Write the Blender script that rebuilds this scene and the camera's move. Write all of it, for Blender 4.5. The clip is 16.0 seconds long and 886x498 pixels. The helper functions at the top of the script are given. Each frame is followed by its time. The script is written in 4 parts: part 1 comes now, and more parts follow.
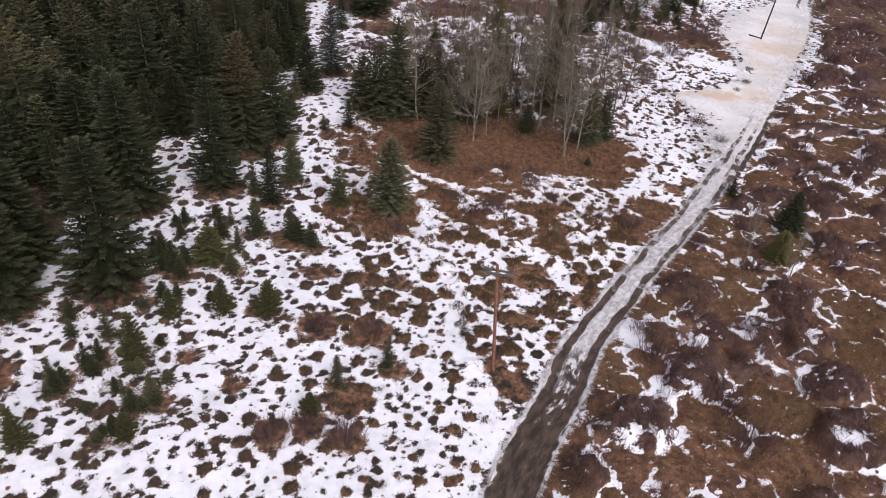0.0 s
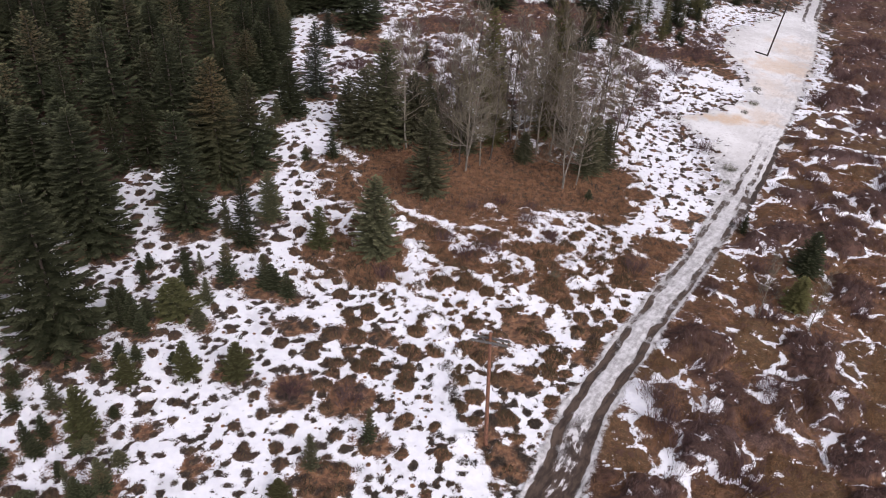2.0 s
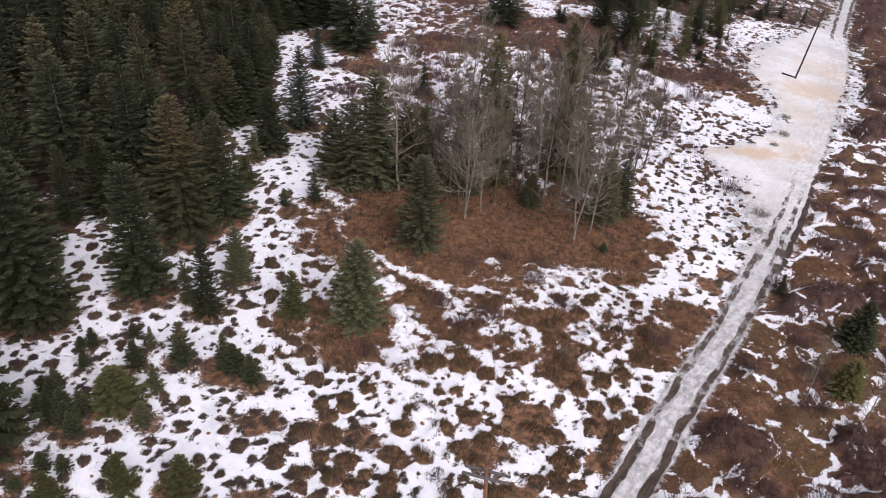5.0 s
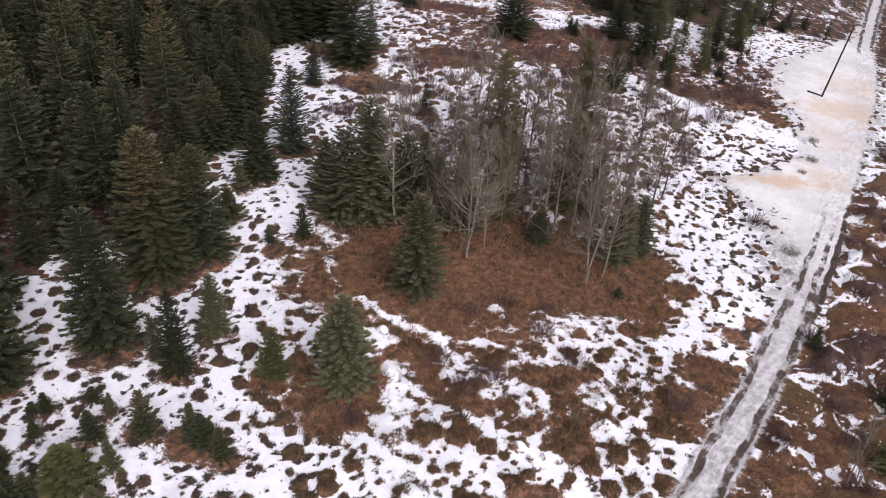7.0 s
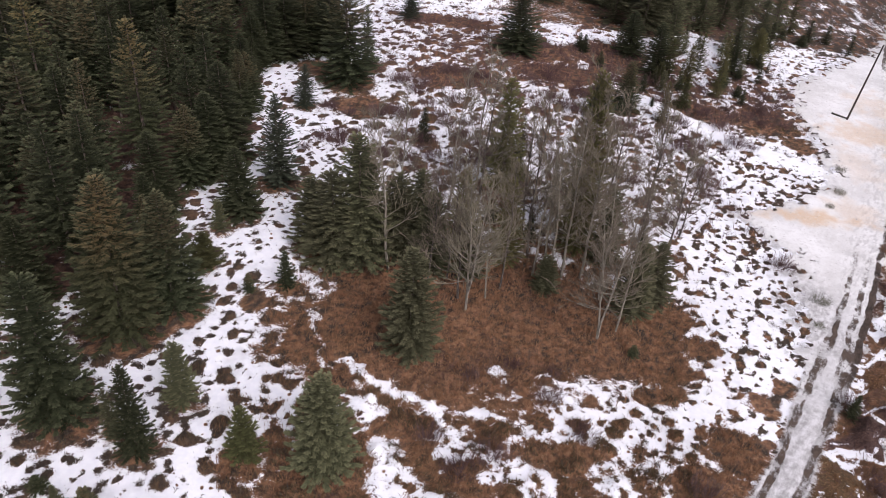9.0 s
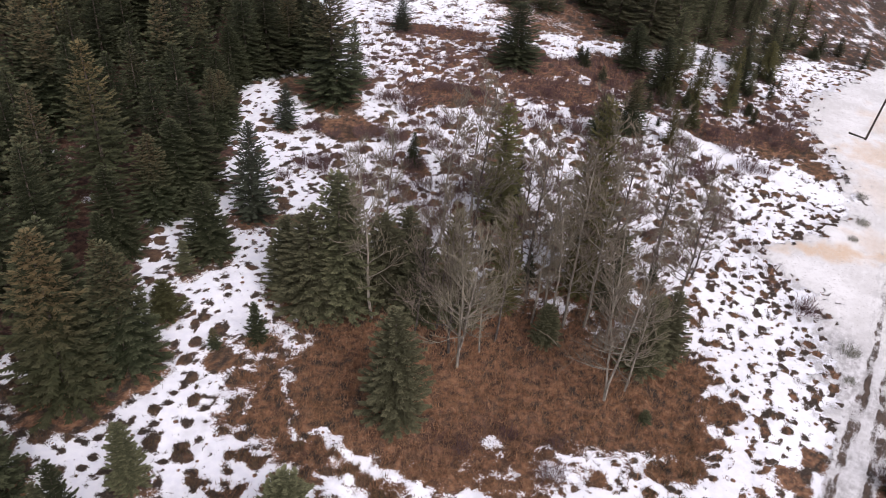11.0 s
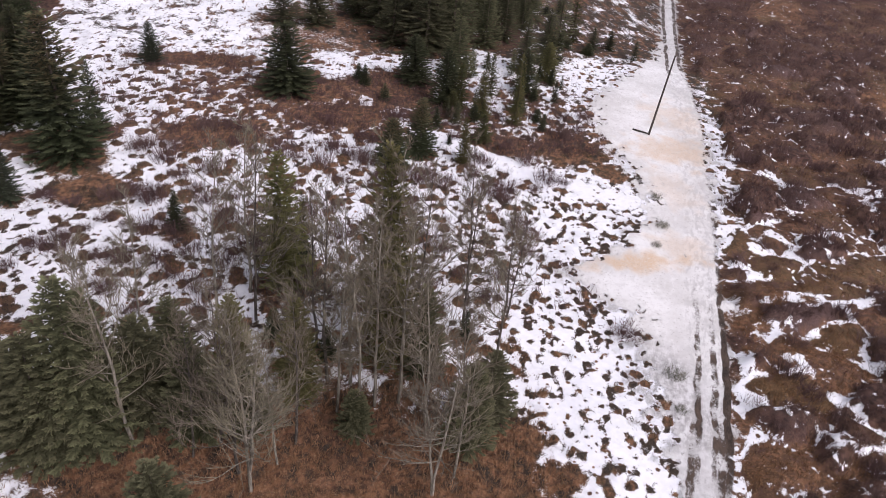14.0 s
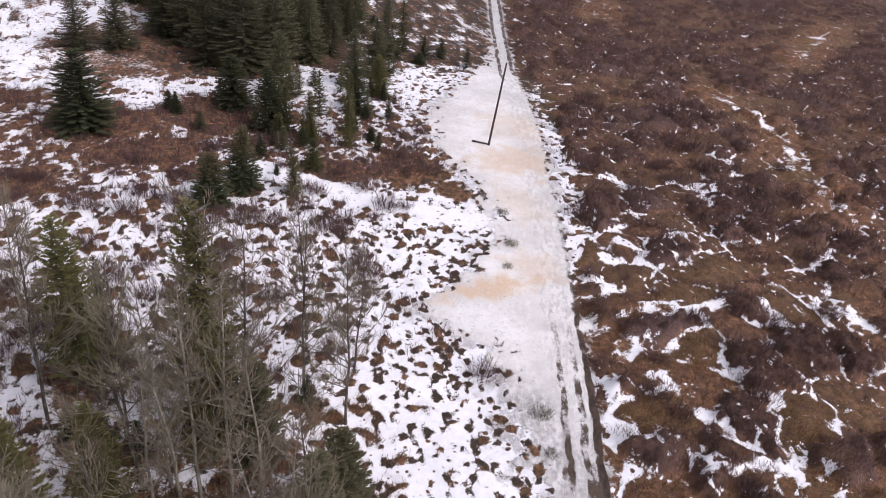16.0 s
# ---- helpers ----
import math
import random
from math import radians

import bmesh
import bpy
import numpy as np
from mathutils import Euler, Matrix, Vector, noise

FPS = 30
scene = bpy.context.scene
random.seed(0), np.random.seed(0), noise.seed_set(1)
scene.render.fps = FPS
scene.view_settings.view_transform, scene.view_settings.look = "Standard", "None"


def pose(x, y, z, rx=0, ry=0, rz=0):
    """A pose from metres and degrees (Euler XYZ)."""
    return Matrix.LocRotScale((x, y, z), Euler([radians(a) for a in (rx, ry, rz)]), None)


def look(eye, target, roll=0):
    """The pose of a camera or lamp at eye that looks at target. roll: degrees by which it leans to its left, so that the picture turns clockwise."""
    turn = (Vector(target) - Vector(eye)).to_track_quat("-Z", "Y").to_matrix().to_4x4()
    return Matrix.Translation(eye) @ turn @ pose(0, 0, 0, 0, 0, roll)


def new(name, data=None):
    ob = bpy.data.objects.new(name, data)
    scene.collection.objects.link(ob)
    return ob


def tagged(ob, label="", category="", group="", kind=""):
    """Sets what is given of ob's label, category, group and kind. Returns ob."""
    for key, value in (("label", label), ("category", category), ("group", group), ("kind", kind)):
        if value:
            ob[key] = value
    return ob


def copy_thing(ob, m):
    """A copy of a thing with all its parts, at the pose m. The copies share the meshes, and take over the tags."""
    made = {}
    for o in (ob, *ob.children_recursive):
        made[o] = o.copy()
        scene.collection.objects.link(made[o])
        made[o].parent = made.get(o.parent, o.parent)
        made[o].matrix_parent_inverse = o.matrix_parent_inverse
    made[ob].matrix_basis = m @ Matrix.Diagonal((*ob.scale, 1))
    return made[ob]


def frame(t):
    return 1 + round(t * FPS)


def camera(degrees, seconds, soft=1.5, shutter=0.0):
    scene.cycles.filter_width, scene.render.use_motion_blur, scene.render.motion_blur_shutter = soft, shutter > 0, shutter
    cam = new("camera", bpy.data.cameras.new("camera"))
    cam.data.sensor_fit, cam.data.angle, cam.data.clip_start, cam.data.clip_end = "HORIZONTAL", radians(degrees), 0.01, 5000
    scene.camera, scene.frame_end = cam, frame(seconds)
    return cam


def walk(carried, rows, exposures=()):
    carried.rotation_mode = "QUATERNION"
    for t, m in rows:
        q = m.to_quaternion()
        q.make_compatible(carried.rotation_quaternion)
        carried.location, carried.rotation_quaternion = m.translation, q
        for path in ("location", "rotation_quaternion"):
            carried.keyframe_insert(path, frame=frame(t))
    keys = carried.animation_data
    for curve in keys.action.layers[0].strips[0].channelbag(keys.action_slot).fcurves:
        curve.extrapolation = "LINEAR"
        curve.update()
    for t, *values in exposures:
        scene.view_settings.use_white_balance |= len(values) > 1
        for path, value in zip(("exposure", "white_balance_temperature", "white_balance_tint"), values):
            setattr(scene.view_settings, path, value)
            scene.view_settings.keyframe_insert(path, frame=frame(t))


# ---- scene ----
cam = camera(60.8, 16.0, soft=0.7)
PATH = [
    (0, (0.223, -7.617, 34.896), (0.259, -5.971, 33.76), 6.3),
    (0.5, (0.336, -6.126, 34.826), (0.372, -4.477, 33.694), 6.3),
    (1, (0.45, -4.577, 34.853), (0.488, -2.928, 33.721), 6.3),
    (1.5, (0.472, -2.936, 34.911), (0.515, -1.287, 33.78), 6.4),
    (2, (0.525, -1.435, 34.879), (0.57, 0.215, 33.749), 6.5),
    (2.5, (0.582, 0.152, 34.777), (0.628, 1.803, 33.649), 6.5),
    (3, (0.694, 1.77, 34.697), (0.738, 3.42, 33.568), 6.6),
    (3.5, (0.81, 3.346, 34.64), (0.851, 4.996, 33.511), 6.6),
    (4, (0.894, 4.91, 34.595), (0.931, 6.559, 33.464), 6.6),
    (6.5, (1.385, 12.912, 34.042), (1.4, 14.559, 32.908), 6.7),
    (7, (1.456, 14.499, 34.025), (1.464, 16.146, 32.89), 6.7),
    (7.5, (1.533, 16.179, 34.039), (1.535, 17.825, 32.903), 6.7),
    (8, (1.595, 17.798, 34.029), (1.593, 19.443, 32.893), 6.7),
    (8.5, (1.619, 19.466, 34.017), (1.614, 21.112, 32.88), 6.7),
    (9, (1.693, 21.031, 33.977), (1.686, 22.677, 32.841), 6.7),
    (11.5, (1.897, 29.051, 33.24), (1.901, 30.698, 32.106), 6.9),
    (12, (2.059, 30.555, 33.045), (2.067, 32.203, 31.913), 6.9),
    (12.5, (2.204, 32.037, 32.869), (2.217, 33.685, 31.736), 6.9),
    (13, (2.535, 33.48, 32.77), (2.589, 35.131, 31.644), 6.9),
    (13.5, (3.309, 34.844, 32.75), (3.564, 36.491, 31.644), 7.4),
    (14, (4.156, 36.279, 32.593), (4.635, 37.894, 31.515), 7.8),
    (14.5, (5.007, 37.683, 32.355), (5.656, 39.256, 31.304), 8.1),
    (15, (5.814, 39.031, 32.171), (6.568, 40.567, 31.135), 8.3),
    (15.5, (6.646, 40.398, 31.995), (7.455, 41.911, 30.968), 8.4),
    (16, (7.45, 41.752, 31.887), (8.281, 43.256, 30.864), 8.4),
]
walk(cam, [(t, look(eye, target, roll)) for t, eye, target, roll in PATH],
     exposures=[(0.0, 0.20, 6330, 20), (4.0, 0.27, 6330, 20), (9.0, 0.34, 6330, 20), (12.5, 0.37, 6340, 20), (14.0, 0.28, 6340, 21), (16.0, 0.28, 6340, 21)])

# ---- light: an overcast sky, a wide weak sun ----
SUN_EL, SUN_AZ = radians(42), radians(150)
world = bpy.data.worlds.new("overcast_sky")
scene.world = world
world.use_nodes = True
wn, wl = world.node_tree.nodes, world.node_tree.links
sky = wn.new("ShaderNodeTexSky")
sky.sky_type, sky.sun_disc = "NISHITA", False
sky.sun_elevation, sky.sun_rotation = SUN_EL, SUN_AZ
sky.dust_density, sky.air_density = 4.0, 1.0
grey = wn.new("ShaderNodeRGBToBW")
blend = wn.new("ShaderNodeMixRGB")
blend.inputs[0].default_value = 0.8
wl.new(sky.outputs[0], grey.inputs[0])
wl.new(sky.outputs[0], blend.inputs[1])
wl.new(grey.outputs[0], blend.inputs[2])
wl.new(blend.outputs[0], wn["Background"].inputs[0])
wn["Background"].inputs[1].default_value = 0.15
sun = new("sun", bpy.data.lights.new("sun", "SUN"))
sun.data.energy, sun.data.angle, sun.data.color = 1.0, radians(40), (1.0, 0.97, 0.95)
sun.matrix_world = look((0, 0, 0), (-math.sin(SUN_AZ) * math.cos(SUN_EL), -math.cos(SUN_AZ) * math.cos(SUN_EL), -math.sin(SUN_EL)))


# ---- helpers of this scene ----
def hash2(ix, iy, seed):
    """Random numbers from 0 to 1 for whole-number cells."""
    n = (ix.astype(np.int64) * 374761393 + iy.astype(np.int64) * 668265263 + seed * 974711) & 0xFFFFFFFF
    n = ((n ^ (n >> 13)) * 1274126177) & 0xFFFFFFFF
    return ((n ^ (n >> 16)) & 0xFFFFFF) / float(0x1000000)


def vnoise(x, y, seed):
    """Smooth gradient noise, about -1 to 1."""
    x, y = np.asarray(x, float), np.asarray(y, float)
    x, y = 0.857 * x + 0.515 * y, 0.857 * y - 0.515 * x
    ix, iy = np.floor(x), np.floor(y)
    fx, fy = x - ix, y - iy

    def corner(dx, dy):
        a = 6.2832 * hash2(ix + dx, iy + dy, seed)
        return np.cos(a) * (fx - dx) + np.sin(a) * (fy - dy)
    u, v = fx ** 3 * (fx * (fx * 6 - 15) + 10), fy ** 3 * (fy * (fy * 6 - 15) + 10)
    low, high = corner(0, 0), corner(0, 1)
    low, high = low + (corner(1, 0) - low) * u, high + (corner(1, 1) - high) * u
    return 1.5 * (low + (high - low) * v)


def fbm(x, y, seed, octaves=3):
    total, amp = 0.0, 1.0
    for k in range(octaves):
        total = total + amp * vnoise(x * 2 ** k + 17.3 * k, y * 2 ** k - 9.1 * k, seed + k)
        amp *= 0.55
    return total


def cells(x, y, seed):
    """Distances to the nearest and second nearest scattered point, and a random number of the nearest."""
    x, y = np.asarray(x, float), np.asarray(y, float)
    ix, iy = np.floor(x), np.floor(y)
    f1, f2, who = np.full(x.shape, 9.0), np.full(x.shape, 9.0), np.zeros(x.shape)
    for dx in (-1, 0, 1):
        for dy in (-1, 0, 1):
            cx, cy = ix + dx, iy + dy
            d = np.hypot(cx + hash2(cx, cy, seed) - x, cy + hash2(cx, cy, seed + 50) - y)
            r = hash2(cx, cy, seed + 99)
            near = d < f1
            f2 = np.where(near, f1, np.minimum(f2, d))
            who = np.where(near, r, who)
            f1 = np.where(near, d, f1)
    return f1, f2, who


def ramp(v, a, b):
    u = np.clip((np.asarray(v, float) - a) / (b - a), 0, 1)
    return u * u * (3 - 2 * u)


def inside(x, y, poly):
    """Which points lie in a polygon."""
    x, y = np.asarray(x, float), np.asarray(y, float)
    hit = np.zeros(x.shape, bool)
    for (x0, y0), (x1, y1) in zip(poly, poly[1:] + poly[:1]):
        if y0 != y1:
            hit ^= ((y0 > y) != (y1 > y)) & (x < (x1 - x0) * (y - y0) / (y1 - y0) + x0)
    return hit


def soup(name, verts, faces, material, smooth=False):
    """A mesh from arrays of corners and of faces that all have the same number of corners."""
    verts, faces = np.asarray(verts, np.float32), np.asarray(faces, np.int32)
    me = bpy.data.meshes.new(name)
    n, k = faces.shape
    me.vertices.add(len(verts))
    me.vertices.foreach_set("co", verts.ravel())
    me.loops.add(n * k)
    me.loops.foreach_set("vertex_index", faces.ravel())
    me.polygons.add(n)
    me.polygons.foreach_set("loop_start", np.arange(0, n * k, k, dtype=np.int32))
    me.polygons.foreach_set("use_smooth", np.full(n, smooth))
    me.update(calc_edges=True)
    me.materials.append(material)
    return me


def part(name, data, parent, label=""):
    """Links a mesh, or a bmesh with its material, as one part of a thing."""
    ob = new(name, data)
    ob.parent = parent
    return tagged(ob, label)


def finish(name, bm, material, smooth=True):
    me = bpy.data.meshes.new(name)
    for f in bm.faces:
        f.smooth = smooth
    bm.to_mesh(me)
    bm.free()
    me.materials.append(material)
    return me


def tube(out, points, radii, sides):
    """Adds a tapered tube along points to the lists (verts, quads)."""
    verts, quads = out
    pts = [Vector(p) for p in points]
    start = len(verts)
    for i, p in enumerate(pts):
        way = (pts[min(i + 1, len(pts) - 1)] - pts[max(i - 1, 0)]).normalized()
        side = way.cross(Vector((0.31, 0.95, 0.07))).normalized()
        up = way.cross(side)
        for k in range(sides):
            a = 2 * math.pi * k / sides
            verts.append(p + (side * math.cos(a) + up * math.sin(a)) * radii[i])
    for i in range(len(pts) - 1):
        for k in range(sides):
            a, b = start + i * sides + k, start + i * sides + (k + 1) % sides
            quads.append((a, b, b + sides, a + sides))


# ---- materials ----
def material(name, rough=0.9, metal=0.0):
    mat = bpy.data.materials.new(name)
    mat.use_nodes = True
    nt = mat.node_tree
    bsdf = nt.nodes["Principled BSDF"]
    bsdf.inputs["Roughness"].default_value, bsdf.inputs["Metallic"].default_value = rough, metal
    bsdf.inputs["Specular IOR Level"].default_value = 0.25
    return mat, nt, bsdf


def node(nt, kind, **sets):
    n = nt.nodes.new(kind)
    for key, value in sets.items():
        n.inputs[key].default_value = value
    return n


def noise_out(nt, scale, detail=3.0, coords=None, rough=0.55):
    n = node(nt, "ShaderNodeTexNoise", Scale=scale, Detail=detail, Roughness=rough)
    if coords is not None:
        nt.links.new(coords, n.inputs["Vector"])
    return n.outputs["Fac"]


def mixed(nt, fac, a, b):
    """A colour between a and b, each a colour or a socket."""
    n = nt.nodes.new("ShaderNodeMixRGB")
    for socket, value in zip(n.inputs, (fac, a, b)):
        if isinstance(value, bpy.types.NodeSocket):
            nt.links.new(value, socket)
        elif isinstance(value, tuple):
            socket.default_value = (*value, 1)
        else:
            socket.default_value = value
    return n.outputs[0]


def sums(nt, op, a, b, clamp=False):
    n = nt.nodes.new("ShaderNodeMath")
    n.operation, n.use_clamp = op, clamp
    for socket, value in zip(n.inputs, (a, b)):
        if isinstance(value, bpy.types.NodeSocket):
            nt.links.new(value, socket)
        else:
            socket.default_value = value
    return n.outputs[0]


def step(nt, value, low, high):
    n = nt.nodes.new("ShaderNodeMapRange")
    n.interpolation_type = "SMOOTHSTEP"
    nt.links.new(value, n.inputs["Value"])
    n.inputs["From Min"].default_value, n.inputs["From Max"].default_value = low, high
    return n.outputs[0]


def world_coords(nt):
    return nt.nodes.new("ShaderNodeNewGeometry").outputs["Position"]


def attribute(nt, name):
    n = nt.nodes.new("ShaderNodeAttribute")
    n.attribute_name = name
    return n.outputs["Fac"]


def relief(nt, bsdf, height, distance, strength=1.0):
    n = node(nt, "ShaderNodeBump", Distance=distance, Strength=strength)
    nt.links.new(height, n.inputs["Height"])
    nt.links.new(n.outputs[0], bsdf.inputs["Normal"])


def ground_material():
    mat, nt, bsdf = material("snowy_ground", 0.85)
    pos = world_coords(nt)
    fine, mid, broad = noise_out(nt, 9.0, 4, pos, 0.65), noise_out(nt, 2.2, 4, pos, 0.6), noise_out(nt, 0.16, 3, pos)
    speck = noise_out(nt, 30.0, 2, pos)
    heath = attribute(nt, "heath")
    across = sums(nt, "ADD", attribute(nt, "across"), sums(nt, "MULTIPLY", sums(nt, "SUBTRACT", noise_out(nt, 0.3, 3, pos), 0.5), 0.7))
    xyz = nt.nodes.new("ShaderNodeSeparateXYZ")
    nt.links.new(pos, xyz.inputs[0])
    lane_pos = nt.nodes.new("ShaderNodeCombineXYZ")
    nt.links.new(sums(nt, "MULTIPLY", across, 2.4), lane_pos.inputs[0])
    nt.links.new(sums(nt, "MULTIPLY", xyz.outputs["Y"], 0.8), lane_pos.inputs[1])
    streak = noise_out(nt, 1.0, 7, lane_pos.outputs[0], 0.68)
    grass = mixed(nt, step(nt, mid, 0.36, 0.66), (0.105, 0.056, 0.036), (0.30, 0.154, 0.084))
    grass = mixed(nt, step(nt, fine, 0.54, 0.72), grass, (0.37, 0.25, 0.155))
    brush = mixed(nt, step(nt, mid, 0.34, 0.64), (0.036, 0.021, 0.019), (0.115, 0.062, 0.050))
    brush = mixed(nt, step(nt, fine, 0.58, 0.78), brush, (0.16, 0.11, 0.06))
    green = mixed(nt, step(nt, fine, 0.4, 0.7), (0.080, 0.045, 0.022), (0.225, 0.122, 0.056))
    tone = attribute(nt, "tone")
    brush = mixed(nt, sums(nt, "MULTIPLY", step(nt, tone, 0.72, 0.95), 0.75), brush, mixed(nt, step(nt, fine, 0.38, 0.66), (0.060, 0.038, 0.038), (0.185, 0.115, 0.105)))
    grass = mixed(nt, sums(nt, "MULTIPLY", sums(nt, "SUBTRACT", 1.0, step(nt, tone, 0.15, 0.3)), sums(nt, "MULTIPLY", step(nt, tone, 0.001, 0.01), 0.4)), grass, mixed(nt, step(nt, fine, 0.38, 0.66), (0.075, 0.060, 0.028), (0.23, 0.175, 0.080)))
    soil = mixed(nt, heath, grass, brush)
    soil = mixed(nt, sums(nt, "MULTIPLY", step(nt, broad, 0.5, 0.72), 0.55), soil, green)
    soil = mixed(nt, sums(nt, "MULTIPLY", attribute(nt, "moss"), step(nt, broad, 0.30, 0.62)), soil, green)
    soil = mixed(nt, attribute(nt, "dusk"), soil, mixed(nt, step(nt, fine, 0.38, 0.68), (0.030, 0.024, 0.020), (0.090, 0.068, 0.050)))
    soil = mixed(nt, step(nt, speck, 0.6, 0.8), soil, (0.028, 0.02, 0.014))
    soil = mixed(nt, sums(nt, "MULTIPLY", step(nt, noise_out(nt, 1.1, 5, pos, 0.7), 0.53, 0.60), sums(nt, "MULTIPLY", attribute(nt, "fleck"), 0.8)), soil, brush)
    dirt = mixed(nt, step(nt, streak, 0.35, 0.65), (0.036, 0.025, 0.020), (0.105, 0.074, 0.056))
    dirt = mixed(nt, step(nt, fine, 0.6, 0.8), dirt, (0.19, 0.16, 0.14))
    snow = mixed(nt, step(nt, mid, 0.3, 0.7), (0.85, 0.85, 0.90), (0.93, 0.93, 0.96))
    snow = mixed(nt, sums(nt, "MULTIPLY", step(nt, noise_out(nt, 0.35, 5, pos, 0.65), 0.52, 0.68), 0.45), snow, (0.58, 0.575, 0.60))
    ice = mixed(nt, step(nt, noise_out(nt, 0.16, 4, pos, 0.6), 0.34, 0.64), (0.64, 0.625, 0.615), (0.82, 0.812, 0.812))
    ice = mixed(nt, sums(nt, "MULTIPLY", step(nt, noise_out(nt, 1.5, 5, pos, 0.7), 0.46, 0.66), 0.5), ice, (0.60, 0.585, 0.575))
    ice = mixed(nt, sums(nt, "MULTIPLY", step(nt, streak, 0.5, 0.62), 0.35), ice, (0.86, 0.855, 0.86))
    lane_part = sums(nt, "SUBTRACT", 1.0, step(nt, sums(nt, "ABSOLUTE", sums(nt, "SUBTRACT", across, 0.3), 0.0), 1.0, 2.6))
    ice = mixed(nt, sums(nt, "MULTIPLY", sums(nt, "MULTIPLY", lane_part, step(nt, streak, 0.47, 0.58)), 0.6), ice, (0.47, 0.455, 0.45))
    ice = mixed(nt, sums(nt, "MULTIPLY", attribute(nt, "tan"), step(nt, fine, 0.15, 0.6)), ice, (0.66, 0.49, 0.34))
    ice = mixed(nt, sums(nt, "MULTIPLY", step(nt, noise_out(nt, 5.0, 3, pos, 0.6), 0.60, 0.70), 0.55), ice, (0.30, 0.26, 0.23))
    slush = mixed(nt, step(nt, sums(nt, "ADD", sums(nt, "MULTIPLY", streak, 0.6), sums(nt, "MULTIPLY", mid, 0.4)), 0.38, 0.62), (0.36, 0.345, 0.34), (0.70, 0.685, 0.69))
    ice = mixed(nt, attribute(nt, "slush"), ice, slush)
    rag = sums(nt, "ADD", sums(nt, "MULTIPLY", sums(nt, "SUBTRACT", fine, 0.5), 1.7), sums(nt, "MULTIPLY", sums(nt, "SUBTRACT", speck, 0.5), 1.3))
    rag = sums(nt, "ADD", rag, sums(nt, "MULTIPLY", sums(nt, "SUBTRACT", mid, 0.5), 1.7))
    bits = node(nt, "ShaderNodeTexVoronoi", Scale=1.7)
    nt.links.new(pos, bits.inputs["Vector"])
    tone = nt.nodes.new("ShaderNodeRGBToBW")
    nt.links.new(bits.outputs["Color"], tone.inputs[0])
    tuft = sums(nt, "SUBTRACT", sums(nt, "MULTIPLY", bits.outputs["Distance"], 6.0), sums(nt, "MULTIPLY", tone.outputs[0], 2.4))
    field = sums(nt, "MINIMUM", attribute(nt, "snow"), sums(nt, "ADD", tuft, 0.55))
    patch = noise_out(nt, 0.8, 6, pos, 0.72)
    patch = sums(nt, "MAXIMUM", patch, sums(nt, "SUBTRACT", noise_out(nt, 0.38, 7, pos, 0.74), 0.03))
    flecks = sums(nt, "MULTIPLY", sums(nt, "MULTIPLY", sums(nt, "SUBTRACT", patch, 0.642), 16.0), attribute(nt, "fleck"))
    flecks = sums(nt, "SUBTRACT", flecks, sums(nt, "MULTIPLY", sums(nt, "SUBTRACT", 1.0, attribute(nt, "fleck")), 9.0))
    field = sums(nt, "MAXIMUM", field, sums(nt, "MINIMUM", flecks, 0.6))
    cover = step(nt, sums(nt, "ADD", field, rag), -0.12, 0.14)
    packed = step(nt, sums(nt, "ADD", attribute(nt, "road"), sums(nt, "MULTIPLY", rag, 0.5)), 0.38, 0.62)
    def strip(middle, wide, twin=False):
        side = sums(nt, "ABSOLUTE", across, 0.0) if twin else across
        return sums(nt, "SUBTRACT", 1.0, step(nt, sums(nt, "ABSOLUTE", sums(nt, "SUBTRACT", side, middle), 0.0), wide * 0.3, wide))
    worn = sums(nt, "MULTIPLY", attribute(nt, "pair"), strip(0.86, 0.46, True))
    lanes = sums(nt, "MAXIMUM", strip(1.3, 0.38), sums(nt, "MULTIPLY", sums(nt, "MAXIMUM", strip(0.5, 0.42), strip(-0.55, 0.42)), 0.55))
    worn = sums(nt, "MAXIMUM", worn, sums(nt, "MULTIPLY", attribute(nt, "lane"), lanes))
    worn = sums(nt, "MULTIPLY", worn, sums(nt, "ADD", -1.3, sums(nt, "MULTIPLY", sums(nt, "ADD", streak, noise_out(nt, 0.7, 3, pos)), 2.2)))
    churned = sums(nt, "SUBTRACT", attribute(nt, "mud"), sums(nt, "MULTIPLY", step(nt, streak, 0.48, 0.66), 0.55))
    wet = step(nt, sums(nt, "ADD", sums(nt, "MAXIMUM", churned, worn), sums(nt, "MULTIPLY", rag, 0.22)), 0.30, 0.62)
    colour = mixed(nt, cover, soil, snow)
    colour = mixed(nt, packed, colour, ice)
    colour = mixed(nt, wet, colour, dirt)
    nt.links.new(colour, bsdf.inputs["Base Color"])
    nt.links.new(sums(nt, "SUBTRACT", 0.92, sums(nt, "MULTIPLY", wet, 0.35)), bsdf.inputs["Roughness"])
    height = sums(nt, "ADD", sums(nt, "MULTIPLY", cover, 0.6), sums(nt, "MULTIPLY", fine, sums(nt, "SUBTRACT", 1.1, cover)))
    height = sums(nt, "MULTIPLY", height, sums(nt, "SUBTRACT", 1.0, sums(nt, "MULTIPLY", packed, 0.99)))
    relief(nt, bsdf, height, 0.12, 0.8)
    return mat


